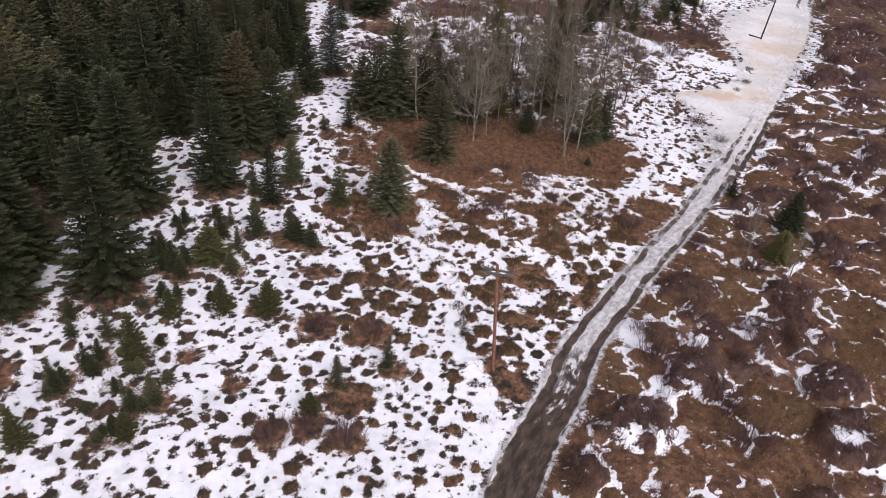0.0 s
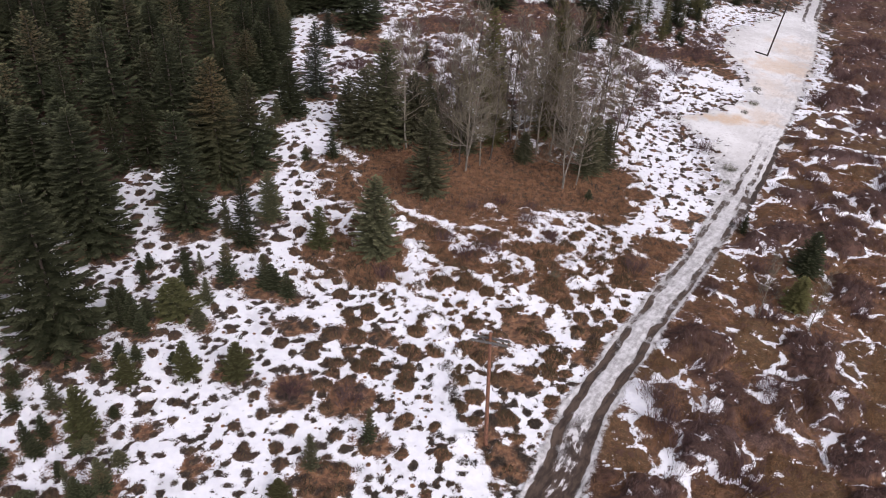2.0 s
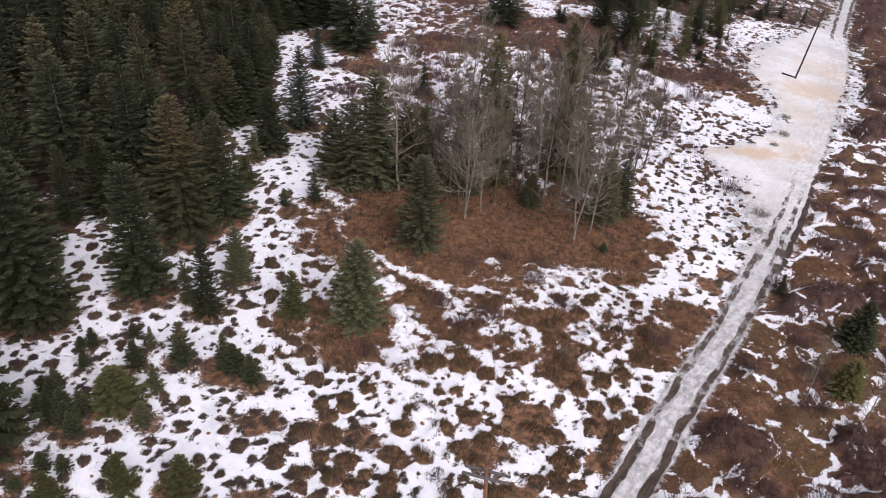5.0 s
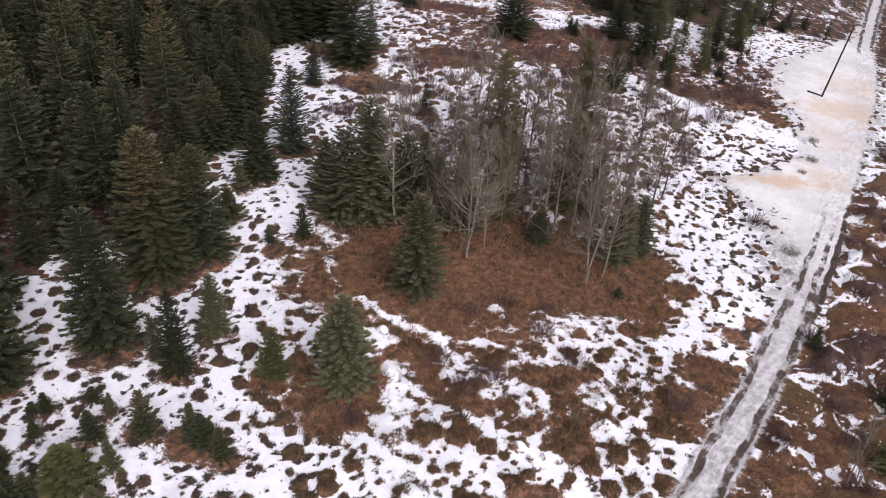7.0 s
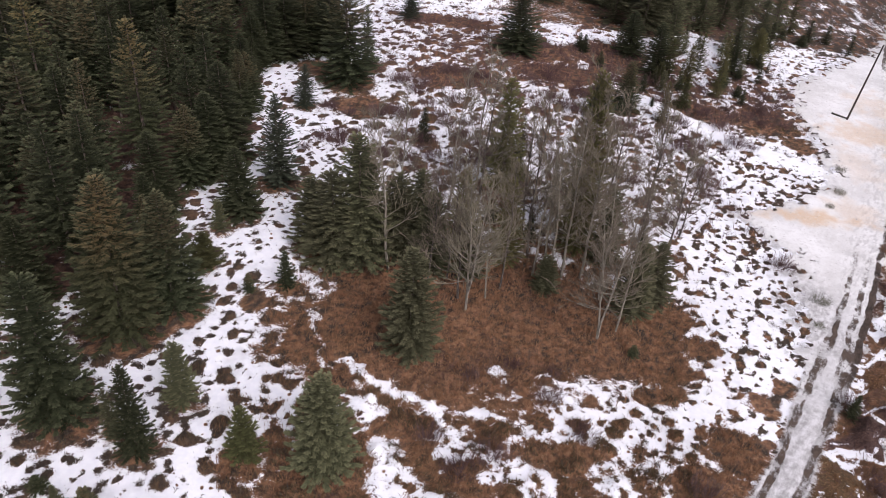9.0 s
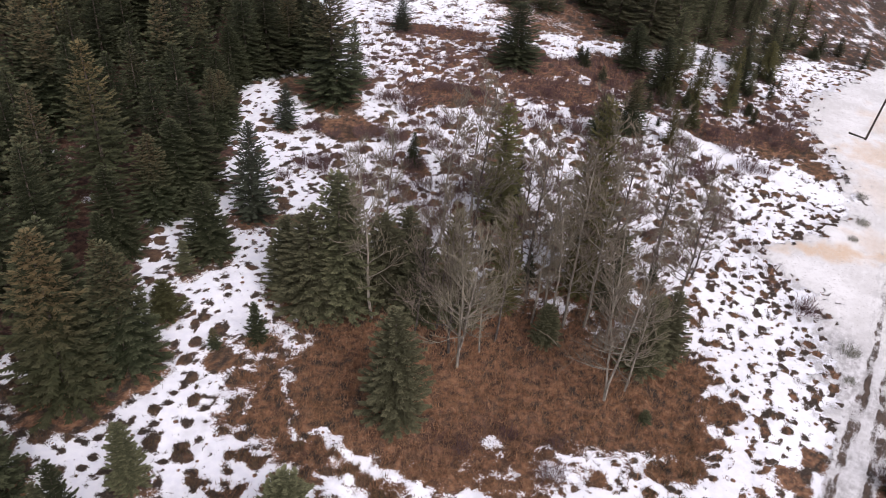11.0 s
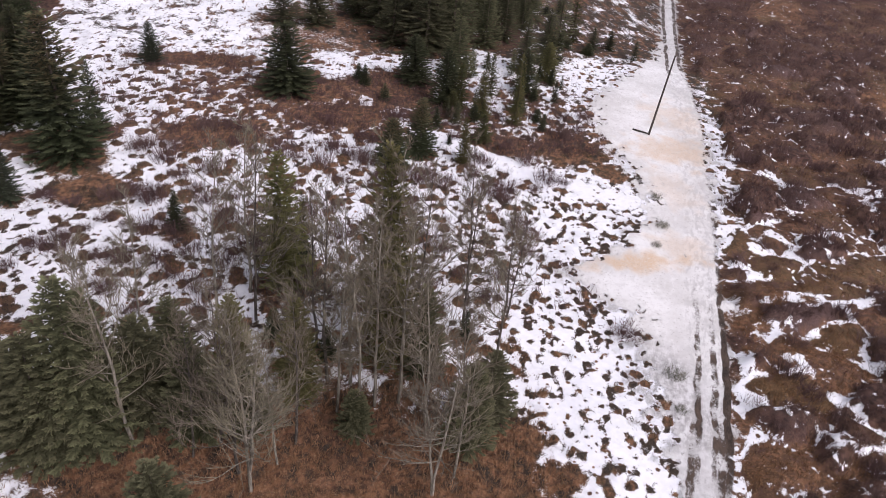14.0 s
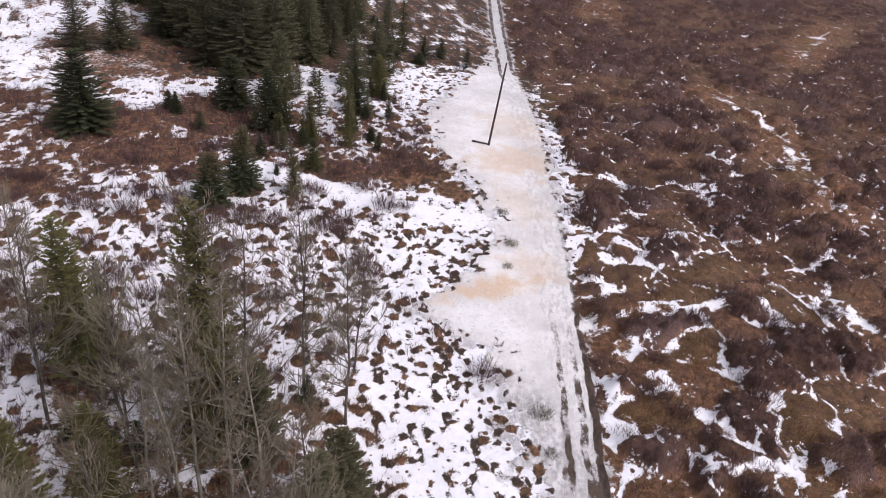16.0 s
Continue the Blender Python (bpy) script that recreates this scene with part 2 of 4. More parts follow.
def plant_material(name, dark, light, tip=None, rough=0.8, scale=3.0, spread=0.35, share=(0.55, 0.95), young_growth=None):
    """Foliage or twigs: two tones in patches, each plant a little lighter or darker, brown cones near the top of some."""
    mat, nt, bsdf = material(name, rough)
    bsdf.inputs["Specular IOR Level"].default_value = 0.08
    pos = world_coords(nt)
    isle = nt.nodes.new("ShaderNodeNewGeometry").outputs["Random Per Island"]
    who = nt.nodes.new("ShaderNodeObjectInfo").outputs["Random"]
    fac = sums(nt, "ADD", sums(nt, "MULTIPLY", isle, 0.55), sums(nt, "MULTIPLY", noise_out(nt, scale, 3, pos), 0.6), True)
    colour = mixed(nt, fac, dark, light)
    if tip:
        z = nt.nodes.new("ShaderNodeSeparateXYZ")
        nt.links.new(nt.nodes.new("ShaderNodeTexCoord").outputs["Generated"], z.inputs[0])
        high = sums(nt, "MULTIPLY", step(nt, z.outputs["Z"], 0.35, 0.8), step(nt, who, share[0], share[1]))
        colour = mixed(nt, sums(nt, "MULTIPLY", high, step(nt, isle, 0.2, 0.7)), colour, tip)
    if young_growth:
        fresh = step(nt, attribute(nt, "tip"), 0.55, 1.25)
        colour = mixed(nt, sums(nt, "MULTIPLY", fresh, 0.55), colour, young_growth)
    gain = node(nt, "ShaderNodeHueSaturation")
    nt.links.new(sums(nt, "ADD", 1.0 - spread / 2, sums(nt, "MULTIPLY", who, spread)), gain.inputs["Value"])
    nt.links.new(sums(nt, "ADD", 0.488, sums(nt, "MULTIPLY", who, 0.024)), gain.inputs["Hue"])
    nt.links.new(colour, gain.inputs["Color"])
    nt.links.new(gain.outputs[0], bsdf.inputs["Base Color"])
    return mat


def bark_material(name, dark, light, scale=6.0):
    mat, nt, bsdf = material(name, 0.85)
    obj = nt.nodes.new("ShaderNodeTexCoord").outputs["Object"]
    stretch = node(nt, "ShaderNodeMapping", Scale=(1, 1, 0.25))
    nt.links.new(obj, stretch.inputs["Vector"])
    grain = noise_out(nt, scale, 5, stretch.outputs[0], 0.7)
    nt.links.new(mixed(nt, step(nt, grain, 0.35, 0.65), dark, light), bsdf.inputs["Base Color"])
    relief(nt, bsdf, grain, 0.03, 0.6)
    return mat


GROUND = ground_material()
NEEDLES = plant_material("spruce_needles", (0.0105, 0.0125, 0.0066), (0.047, 0.053, 0.027), (0.110, 0.078, 0.044), young_growth=(0.138, 0.143, 0.078))
BLUE_NEEDLES = plant_material("bluish_spruce_needles", (0.015, 0.018, 0.012), (0.062, 0.070, 0.046), young_growth=(0.150, 0.164, 0.112))
GOLD_NEEDLES = plant_material("yellowed_spruce_needles", (0.016, 0.019, 0.010), (0.070, 0.074, 0.036), (0.16, 0.118, 0.055), share=(-1.0, 0.2), young_growth=(0.125, 0.118, 0.062))
OLIVE_NEEDLES = plant_material("olive_needles", (0.036, 0.034, 0.014), (0.135, 0.124, 0.050), young_growth=(0.22, 0.195, 0.082))
# for the grey-green spruces; also pales the farthest trees in place of haze
GREY_NEEDLES = plant_material("grey_green_spruce_needles", (0.020, 0.021, 0.011), (0.104, 0.102, 0.055), young_growth=(0.235, 0.226, 0.130))
YOUNG_NEEDLES = plant_material("young_olive_needles", (0.020, 0.021, 0.009), (0.078, 0.076, 0.032), young_growth=(0.14, 0.134, 0.058))
SPRUCE_BARK = bark_material("spruce_bark", (0.05, 0.038, 0.03), (0.14, 0.11, 0.09))
ASPEN_BARK = bark_material("aspen_bark", (0.10, 0.088, 0.072), (0.29, 0.258, 0.212), 9.0)
DARK_BARK = bark_material("dark_aspen_bark", (0.04, 0.033, 0.028), (0.12, 0.10, 0.086), 9.0)
TWIGS = plant_material("bare_twigs", (0.058, 0.049, 0.037), (0.262, 0.222, 0.168), spread=0.2)
OLD_WOOD = bark_material("weathered_pole_wood", (0.11, 0.05, 0.034), (0.25, 0.12, 0.075), 12.0)
DARK_WOOD = bark_material("creosoted_pole_wood", (0.03, 0.024, 0.02), (0.085, 0.068, 0.058), 12.0)
ARM_WOOD = bark_material("grey_crossarm_wood", (0.07, 0.065, 0.062), (0.17, 0.16, 0.15), 12.0)
WILLOW = plant_material("dark_willow_stems", (0.044, 0.027, 0.027), (0.178, 0.112, 0.107), scale=0.5, spread=0.3)
SAGE = plant_material("grey_green_brush", (0.06, 0.058, 0.042), (0.19, 0.18, 0.13))
HAY = plant_material("dead_grass", (0.090, 0.050, 0.032), (0.33, 0.192, 0.108), scale=0.7)
HEATH = plant_material("low_brown_brush", (0.042, 0.024, 0.020), (0.15, 0.078, 0.055), scale=0.8)
TUSSOCK = plant_material("tussock_grass", (0.038, 0.029, 0.019), (0.145, 0.102, 0.058), scale=1.2)
OCHRE = plant_material("ochre_heath_grass", (0.072, 0.042, 0.024), (0.25, 0.142, 0.072), scale=0.9)
MOSS = plant_material("dark_tussock_stems", (0.026, 0.021, 0.019), (0.094, 0.074, 0.062), scale=0.7)
PORCELAIN, _nt, _b = material("insulator_porcelain", 0.3)
_b.inputs["Base Color"].default_value = (0.20, 0.12, 0.09, 1)
IRON, _nt, _b = material("galvanised_iron", 0.5, 0.8)
_b.inputs["Base Color"].default_value = (0.25, 0.25, 0.26, 1)

# ---- the plan: road, forest edge, patches of grass and of snow ----
ROAD = [(4.0, 14), (5.9, 19), (7.2, 22.5), (9.7, 27.8), (11.5, 32.6), (17.1, 41.9), (23.8, 52.2), (29.9, 62.5), (34.2, 70.3), (38, 77.8),
        (42.2, 85.8), (46.4, 94.2), (51, 103.6), (56.6, 115.8), (62.5, 130.8), (71, 149), (80.2, 167.7), (100, 210), (400, 850), (1500, 3200)]
ICE_LEFT = [(60, 26.2), (66, 27.9), (71, 29.2), (76, 30.6), (79, 28.0), (82, 27.6), (85, 34.0), (91, 39.3), (99, 40.8), (108, 40.7),
            (117, 43.6), (126, 52), (136, 62), (150, 69.8), (168, 78.3), (210, 98)]
ICE_RIGHT = [(60, 29.8), (65.4, 32.8), (72, 36.9), (77.5, 39.6), (85.5, 43.6), (95, 48.9), (106, 54.7), (119, 59.6), (134, 65.6), (150, 73), (168, 82), (210, 102)]
FOREST = [(-29, 12), (-28.5, 30), (-28.5, 40), (-28.5, 47), (-26, 58), (-20, 60), (-18.5, 66), (-20.8, 72), (-17.4, 79), (-19.4, 90), (-21.4, 103), (-17, 109),
          (-14, 108), (-14, 113), (-20, 122), (-21, 190), (-130, 190), (-130, 12)]
FAR_FOREST = [(19, 147), (21, 139), (26, 133), (33, 136), (38, 134), (43, 142), (48, 153), (54, 180), (56, 205), (14, 205), (17, 165)]
GRASS_NEAR = [(-7.0, 32.1, 1.4, 1.7), (-3.2, 31.9, 1.7, 1.9), (-4.1, 25.8, 1.8, 1.2), (-11.0, 33.2, 1.0, 0.9), (-1.3, 28.3, 1.0, 0.9), (-7.9, 38.1, 1.6, 0.7),
              (-4.8, 37.9, 1.2, 0.8), (-1.8, 37.9, 0.9, 1.1), (-7.9, 22.3, 1.0, 1.2), (-3.6, 22.5, 1.2, 1.1), (-6.0, 23.0, 0.9, 1.1), (-14.6, 28.1, 0.9, 0.6),
              (-11.1, 25.8, 0.8, 1.0), (-10.5, 41.7, 2.1, 1.0), (-3.9, 46.6, 2.8, 2.8), (7.2, 34.9, 1.5, 1.2), (8.1, 40.2, 1.7, 1.9), (5.4, 37.5, 1.9, 0.9),
              (5.3, 29.8, 0.9, 1.3), (6.6, 28.0, 1.5, 1.2), (12.5, 37.9, 1.3, 1.0)]
GRASS_MID = [(10.7, 45.8, 1.5, 1.8), (17.4, 49.9, 1.5, 1.6), (12.7, 40.9, 1.0, 1.0), (-3.7, 44.9, 2.3, 1.3), (0.1, 51.1, 1.5, 1.3), (4.3, 47.7, 2.1, 1.4),
             (10.6, 46.8, 1.4, 1.0), (10.5, 50.7, 3.4, 1.2), (1.7, 49.8, 2.2, 1.0), (-6.1, 48.6, 1.0, 0.7), (-8.0, 47.7, 1.2, 1.5), (-6.5, 56.6, 1.0, 0.9),
             (-9.2, 59.5, 1.2, 0.7), (-11.2, 41.9, 1.8, 1.1), (-10.7, 60.9, 1.2, 1.0), (-8.8, 56.5, 1.0, 0.7), (-7.1, 57.1, 1.1, 1.3), (-7.4, 60.3, 1.2, 0.8),
             (-1.7, 58.2, 3.2, 2.6), (7.4, 60.7, 7.5, 5.0), (13.9, 61.6, 3.7, 3.5), (0.7, 64.0, 7.4, 5.0), (17.6, 63.8, 2.6, 2.6), (17.0, 59.6, 2.4, 2.0), (20.2, 61.6, 1.2, 1.4), (16.6, 56.6, 1.5, 1.2)]
GRASS_VERGE = [(20.6, 52.8, 2.0, 2.0), (17.7, 49.5, 1.8, 1.9), (17.3, 57.2, 1.1, 0.7), (23.4, 56.8, 1.0, 0.9), (25.4, 58.8, 0.9, 0.8), (14.2, 50.9, 1.0, 0.9)]
GRASS_FAR = [(10.1, 118.6, 6.5, 4.2), (13.1, 111.1, 5.4, 3.2), (0.8, 106.0, 5.5, 3.3), (-9.0, 95.2, 3.1, 2.9), (-11.7, 77.3, 2.0, 0.9), (-2.0, 126.4, 7.5, 2.4),
             (36.6, 103.5, 3.9, 4.3), (29.1, 104.1, 3.9, 2.8), (20.5, 120.0, 4.5, 5.7), (38.8, 98.1, 1.6, 2.2), (-14, 104, 4, 3), (44, 77.8, 6, 1.6), (38, 72, 1.5, 1.2)]
SNOW_NEAR = [(15.3, 32.4, 1.7, 0.9), (17.1, 36.0, 1.8, 1.0), (19.5, 34.2, 0.9, 0.8), (24.4, 36.0, 1.5, 1.1), (17.3, 29.2, 1.3, 0.7), (25.9, 33.3, 1.8, 0.5),
             (29.1, 35.3, 1.1, 0.8), (32.4, 39.5, 1.7, 0.7), (31.3, 43.4, 1.5, 1.8), (11.5, 24.1, 2.0, 1.1), (14.2, 24.4, 1.7, 0.8), (16.9, 25.2, 1.0, 0.4),
             (27.4, 25.5, 1.2, 0.6), (28.7, 45.2, 3.5, 0.7), (23.0, 46.6, 2.0, 0.7), (-1.6, 52.5, 1.5, 0.8), (1.4, 53.1, 1.9, 0.5), (4.2, 50.2, 1.3, 0.5),
             (6.8, 48.6, 1.4, 0.5), (7.8, 48.3, 0.9, 1.3), (12.6, 49.5, 1.1, 1.2), (2.6, 46.5, 1.0, 1.0), (0.4, 48.1, 0.4, 1.0), (13.0, 46.5, 1.0, 0.7)]
SNOW_FAR = [(48.4, 84.2, 2.4, 2.0), (55.9, 84.4, 2.3, 2.2), (64.7, 91.6, 2.4, 2.6), (44.6, 76.8, 2.8, 0.6), (49.2, 75.5, 2.4, 0.5), (41.4, 73.3, 1.9, 0.6),
            (46.2, 70.0, 0.7, 2.3), (55.4, 73.1, 1.0, 2.2), (40.8, 69.1, 1.1, 1.1), (41.6, 64.5, 0.9, 1.6), (49.4, 68.4, 1.5, 0.6), (37.6, 70.1, 1.0, 1.4),
            (34.5, 66.2, 0.8, 1.0), (36.3, 64.2, 0.4, 1.2), (61.8, 71.9, 1.6, 2.8), (47.1, 65.5, 0.6, 0.9), (44.0, 70.7, 0.6, 0.9), (41.6, 61.2, 1.5, 0.5)]
SNOW_BACK = [(12.9, 52.2, 2.4, 0.3), (15.3, 50.4, 0.8, 1.3), (34.0, 128.4, 2.8, 5.5), (23.9, 96.5, 1.1, 1.4), (15.5, 101.8, 1.4, 2.5), (31.4, 118.6, 1.3, 2.4),
             (18.8, 126.7, 2.4, 1.4), (14.3, 128.9, 2.4, 2.5), (13.7, 123.7, 1.7, 2.9), (44.8, 59.7, 2.2, 0.4), (38.5, 62.2, 0.7, 0.8)]


PATH_EDGE = [(-7.6, 66), (-7.0, 61), (-5.4, 56.5), (-2.5, 54.0)]
SNOW_STRIPS = [
    [(-3.6, 56.1), (-1.0, 54.1), (2.2, 53.2), (3.3, 51.1), (5.3, 50.0), (8.6, 49.4)],
    [(-0.3, 49.2), (2.2, 47.4), (4.7, 46.2), (6.7, 44.5), (8.7, 44.0)],
    [(3.7, 53.2), (6.1, 53.2), (9.1, 52.1), (12.9, 52.2), (14.2, 50.3)],
    [(5.7, 57.2), (7.0, 55.2)],
    [(-1.7, 45.9), (-0.3, 44.8), (2.2, 43.0)],
    [(-0.8, 46.5), (-0.1, 43.1), (-0.0, 40.4)],
    [(8.9, 56.8), (10.9, 56.5), (14.0, 55.2)],
]
FAR_TRACKS = [
    [(89.4, 117.5), (89.4, 109.2), (87.6, 102.0), (81.4, 95.7), (79.9, 90.2), (76.7, 84.5)],
    [(122.3, 132.0), (136.3, 141.3), (155.9, 152.7)],
    [(96.8, 159.0), (106.1, 167.4)],
]
SIDE_TRACK = [(22, 106), (25.2, 102.8), (28.1, 99.9), (32.2, 96.4), (36.4, 93.4), (39.6, 91.7)]
FOOT_TRACK = [(-0.5, 50), (0.0, 44.6), (2.8, 37.0), (2.6, 31.6), (4.8, 27.2), (5.2, 22)]
# trees at the edge of the clearing and young ones in it: place, height, radius
EDGE = [("grey", 0.2, 58, 8, 2.25), ("grey", -3.5, 47.9, 7.8, 1.95), ("full", -18.6, 49, 10, 2.5), ("green2", -13.6, 47.4, 6.4, 1.3),
        ("grey", -12.6, 51.4, 5.2, 1.1), ("gold", -18.3, 56.8, 11.4, 3.14), ("green", -16, 59.6, 9, 2.69), ("green", -14.9, 71.5, 6.1, 1.68),
        ("blue", -13.3, 77.2, 8.4, 2.10), ("full", -11.3, 100.5, 11.6, 3.25), ("green2", -10, 106, 10.5, 2.35), ("full", 7.9, 117, 7.0, 3.0),
        ("blue", -6.9, 124.7, 5, 1.70), ("blue", -14.6, 93.3, 5, 1.40), ("green", -31.7, 49.9, 9.2, 2.91)]
EDGE += [("olive", 6.1, 80.7, 10.8, 2.3), ("green2", 7.4, 83, 9.5, 1.57), ("green2", 16.8, 119.9, 3.4, 1.46), ("full", -24.4, 45.3, 10.3, 2.7),
         ("full", -21.9, 34.1, 10.6, 2.8), ("grey", -6.6, 66.8, 9.0, 2.3), ("grey", -4.5, 67.2, 12.0, 2.6), ("grey", 0.7, 67.4, 7.6, 1.8),
         ("grey", 15.5, 64.8, 7.0, 1.6), ("green2", -1.8, 88.5, 5, 1.46)]
EDGE += [("full", 19.9, 102, 5.4, 1.57), ("full", 16.8, 99.9, 4.4, 1.62), ("olive", 24, 100.2, 4, 0.90), ("green2", 16.2, 121.1, 3, 1.34), ("green", 23, 121.2, 5.8, 2.02),
         ("green", 25.4, 114.6, 6.9, 1.90), ("olive", 32, 109.3, 6.6, 1.00), ("olive", 40.5, 123, 4.2, 1.60), ("green", 22.6, 135.2, 10.5, 2.9), ("green2", 26.6, 132.4, 11.5, 3.1),
         ("green", 13, 142, 6.2, 2.1), ("green2", 8.6, 141.6, 6.0, 1.9), ("green", 30.5, 134, 10.5, 2.6), ("green2", 29, 124, 6.5, 1.79)]
EDGE += [("green", 32.5, 51.1, 4.2, 1.25), ("olive", 29.7, 45.8, 2.6, 1.2), ("green", 36, 118.5, 5.5, 1.34), ("green2", 33.5, 113, 5, 1.57), ("olive", 28.5, 111, 4.5, 1.20), ("green", 42.5, 130, 6.5, 1.68), ("green2", 38.5, 126.5, 6, 1.57),
         ("green", 47, 137, 9, 1.57), ("grey", -8.3, 68.4, 7.0, 1.9), ("grey", -2, 68.8, 8.0, 2.2), ("olive", 12.3, 72.7, 12.5, 2.2), ("grey", 14.2, 71.0, 7.5, 1.5),
         ("olive", 2.8, 69.6, 6.5, 1.60), ("grey", 3.6, 67.4, 5.0, 1.4), ("olive", 6.4, 69.8, 6.0, 1.5), ("grey", 9.4, 66.6, 3.6, 1.1), ("grey", -0.4, 71.6, 7.0, 1.6), ("grey", -5.0, 71.8, 7.5, 1.7), ("olive", 12.4, 75.0, 7.0, 1.5), ("green", -28.2, 31, 9.5, 2.7), ("green2", -26.5, 24, 9, 2.69), ("grey", 17.4, 66.5, 6, 1.5), ("green", -20.2, 60.5, 9.5, 2.46)]
YOUNG = [(-23.3, 30.5, 1.9, 0.5), (-20.2, 29.1, 2.9, 0.5), (-20.2, 26, 4.2, 0.7), (-17.8, 27.5, 4.1, 1.0), (-16.7, 28.9, 1.6, 0.5), (-21.2, 24, 3.6, 0.8), (-17.9, 24.5, 2.2, 0.5),
        (-16.7, 23.2, 2.9, 0.5), (-15.2, 23.8, 3.0, 0.8), (-16.7, 21.1, 2.6, 0.5), (-19.1, 32.3, 1.9, 0.6), (-19.9, 27, 3.2, 0.7), (-10.6, 33.1, 2.2, 0.8), (-4.7, 26.5, 3.2, 0.8),
        (-1.7, 28.7, 5.0, 0.7), (-10.4, 42.3, 3.1, 1.3), (-13.7, 42.5, 4.9, 1.2), (-19.7, 43.3, 2.2, 0.7), (-18.6, 37.1, 3.4, 1.1), (-16.2, 38.5, 2.2, 1.1), (-20.3, 39.6, 2.0, 0.7)]
YOUNG += [(-6, 24.3, 1.4, 0.5), (-11, 42.3, 4.3, 1.0), (-9.1, 41.4, 3.4, 0.9), (-16.4, 41.8, 3.0, 1.0), (-16, 43.5, 1.7, 0.5), (-19.5, 41.4, 1.5, 0.5), (-7.9, 48, 2.6, 0.75),
         (-9.2, 63.2, 4.7, 1.1), (-11.6, 62, 2.4, 0.7), (-15.5, 64.5, 2.0, 0.9), (-15.9, 69.1, 2.6, 1.0), (6.8, 73.7, 4.3, 1.2), (8.4, 72.8, 3.7, 1.0), 
         (28.9, 56.8, 2.9, 0.7), (5.2, 75.2, 3.6, 1.1), (17.7, 74, 3.5, 0.8), (36.9, 117.1, 3.0, 1.0)]
YOUNG += [(31, 128, 2.2, 0.8), (33.5, 126.5, 1.6, 0.5), (18.5, 115.5, 3.0, 1.0), (27, 104.5, 2.2, 0.7), (15.2, 60.2, 1.5, 0.6), (21.5, 108.5, 3.2, 1.0), (34.8, 108, 3.0, 0.8)]
YOUNG += [(-19.9, 38.5, 2.6, 0.9), (-18.2, 36.5, 2.8, 1.0), (-17.9, 37.7, 2.4, 0.9), (-16.2, 38.6, 2.0, 1.1), (-14.3, 37.4, 1.6, 0.9), (-19.5, 41.6, 1.9, 0.5), (-21.2, 24.8, 2.4, 0.7), (-21.6, 23.6, 1.8, 0.6), (-17.0, 21.8, 1.6, 0.5),
          (-16.3, 23.1, 3.0, 0.8), (-15.6, 24.4, 2.2, 0.8), (-17.4, 20.6, 1.6, 0.6), (-16.0, 21.2, 1.4, 0.6), (-23.7, 31.0, 1.4, 0.5), (-17.6, 36.0, 3.2, 0.9), (-19.2, 36.7, 3.4, 0.8), (-15.3, 48.4, 3.4, 0.9)]


def road_side(x, y):
    """Metres to the right of the road's middle."""
    ry, rx = [p[1] for p in ROAD], [p[0] for p in ROAD]
    return (x - np.interp(y, ry, rx)) * 0.87


def height(x, y):
    """The lie of the land: a nearly level clearing with low swells."""
    x, y = np.asarray(x, float), np.asarray(y, float)
    flat = ramp(np.abs(road_side(x, y)), 2.0, 7.0)
    return 0.22 * vnoise(x / 9, y / 9, 5) * flat + 0.05 * vnoise(x / 1.7, y / 1.7, 6) * flat - 0.06 * (1 - flat)


SPOT, CLOD, MOUND = 1.5, 0.72, 4.6


def spot_size(x, y):
    """How large the tussocks in the snow are, from place to place."""
    x, y = np.asarray(x, float), np.asarray(y, float)
    return (0.83 - 0.14 * ramp(-x, 6, 12) * ramp(-y, -52, -46) - 0.14 * ramp(-x, 5, 9) * ramp(y, 50, 58) + 0.22 * ramp(y, 66, 74) * ramp(-x, -26, -20) + 0.42 * ramp(x, -9, -1) * ramp(-y, -56, -50) * ramp(y, 28, 36) + 0.02 * ramp(y + 0.3 * x, 84, 90) - 0.25 * ramp(x, 15, 19) * ramp(y, 56, 62)
            + 0.30 * ramp(-np.hypot((x - 33) / 11, (y - 107) / 15), -1.15, -0.7) + 0.16 * fbm(x / 7.0, y / 7.0, 13, 2))


def tussock_field(x, y):
    """Metres out of the nearest tussock and of the nearest small clod, and a random number of that tussock."""
    sx = x + 0.16 * vnoise(x / 0.6, y / 0.6, 33) + 0.20 * vnoise(x / 1.9, y / 1.9, 35)
    sy = y + 0.13 * vnoise(x / 0.6, y / 0.6, 34) + 0.20 * vnoise(x / 1.9, y / 1.9, 36)
    f1, _, who = cells(sx / SPOT, sy / SPOT, 3)
    h1, _, who3 = cells(sx / CLOD + 5.5, sy / CLOD, 14)
    small = (0.44 + 0.06 * ramp(x, 15, 19) * ramp(y, 56, 62)) * (1 - 0.3 * ramp(y - 0.8 * np.maximum(x, 0), 84, 92)) + 0.14 * ramp(-np.hypot((x - 5) / 4.5, (y - 29) / 9), -1.2, -0.6)
    return (f1 - spot_size(x, y) * (0.07 + 0.38 * who)) * SPOT, (h1 - small * who3 ** 1.15) * CLOD, who


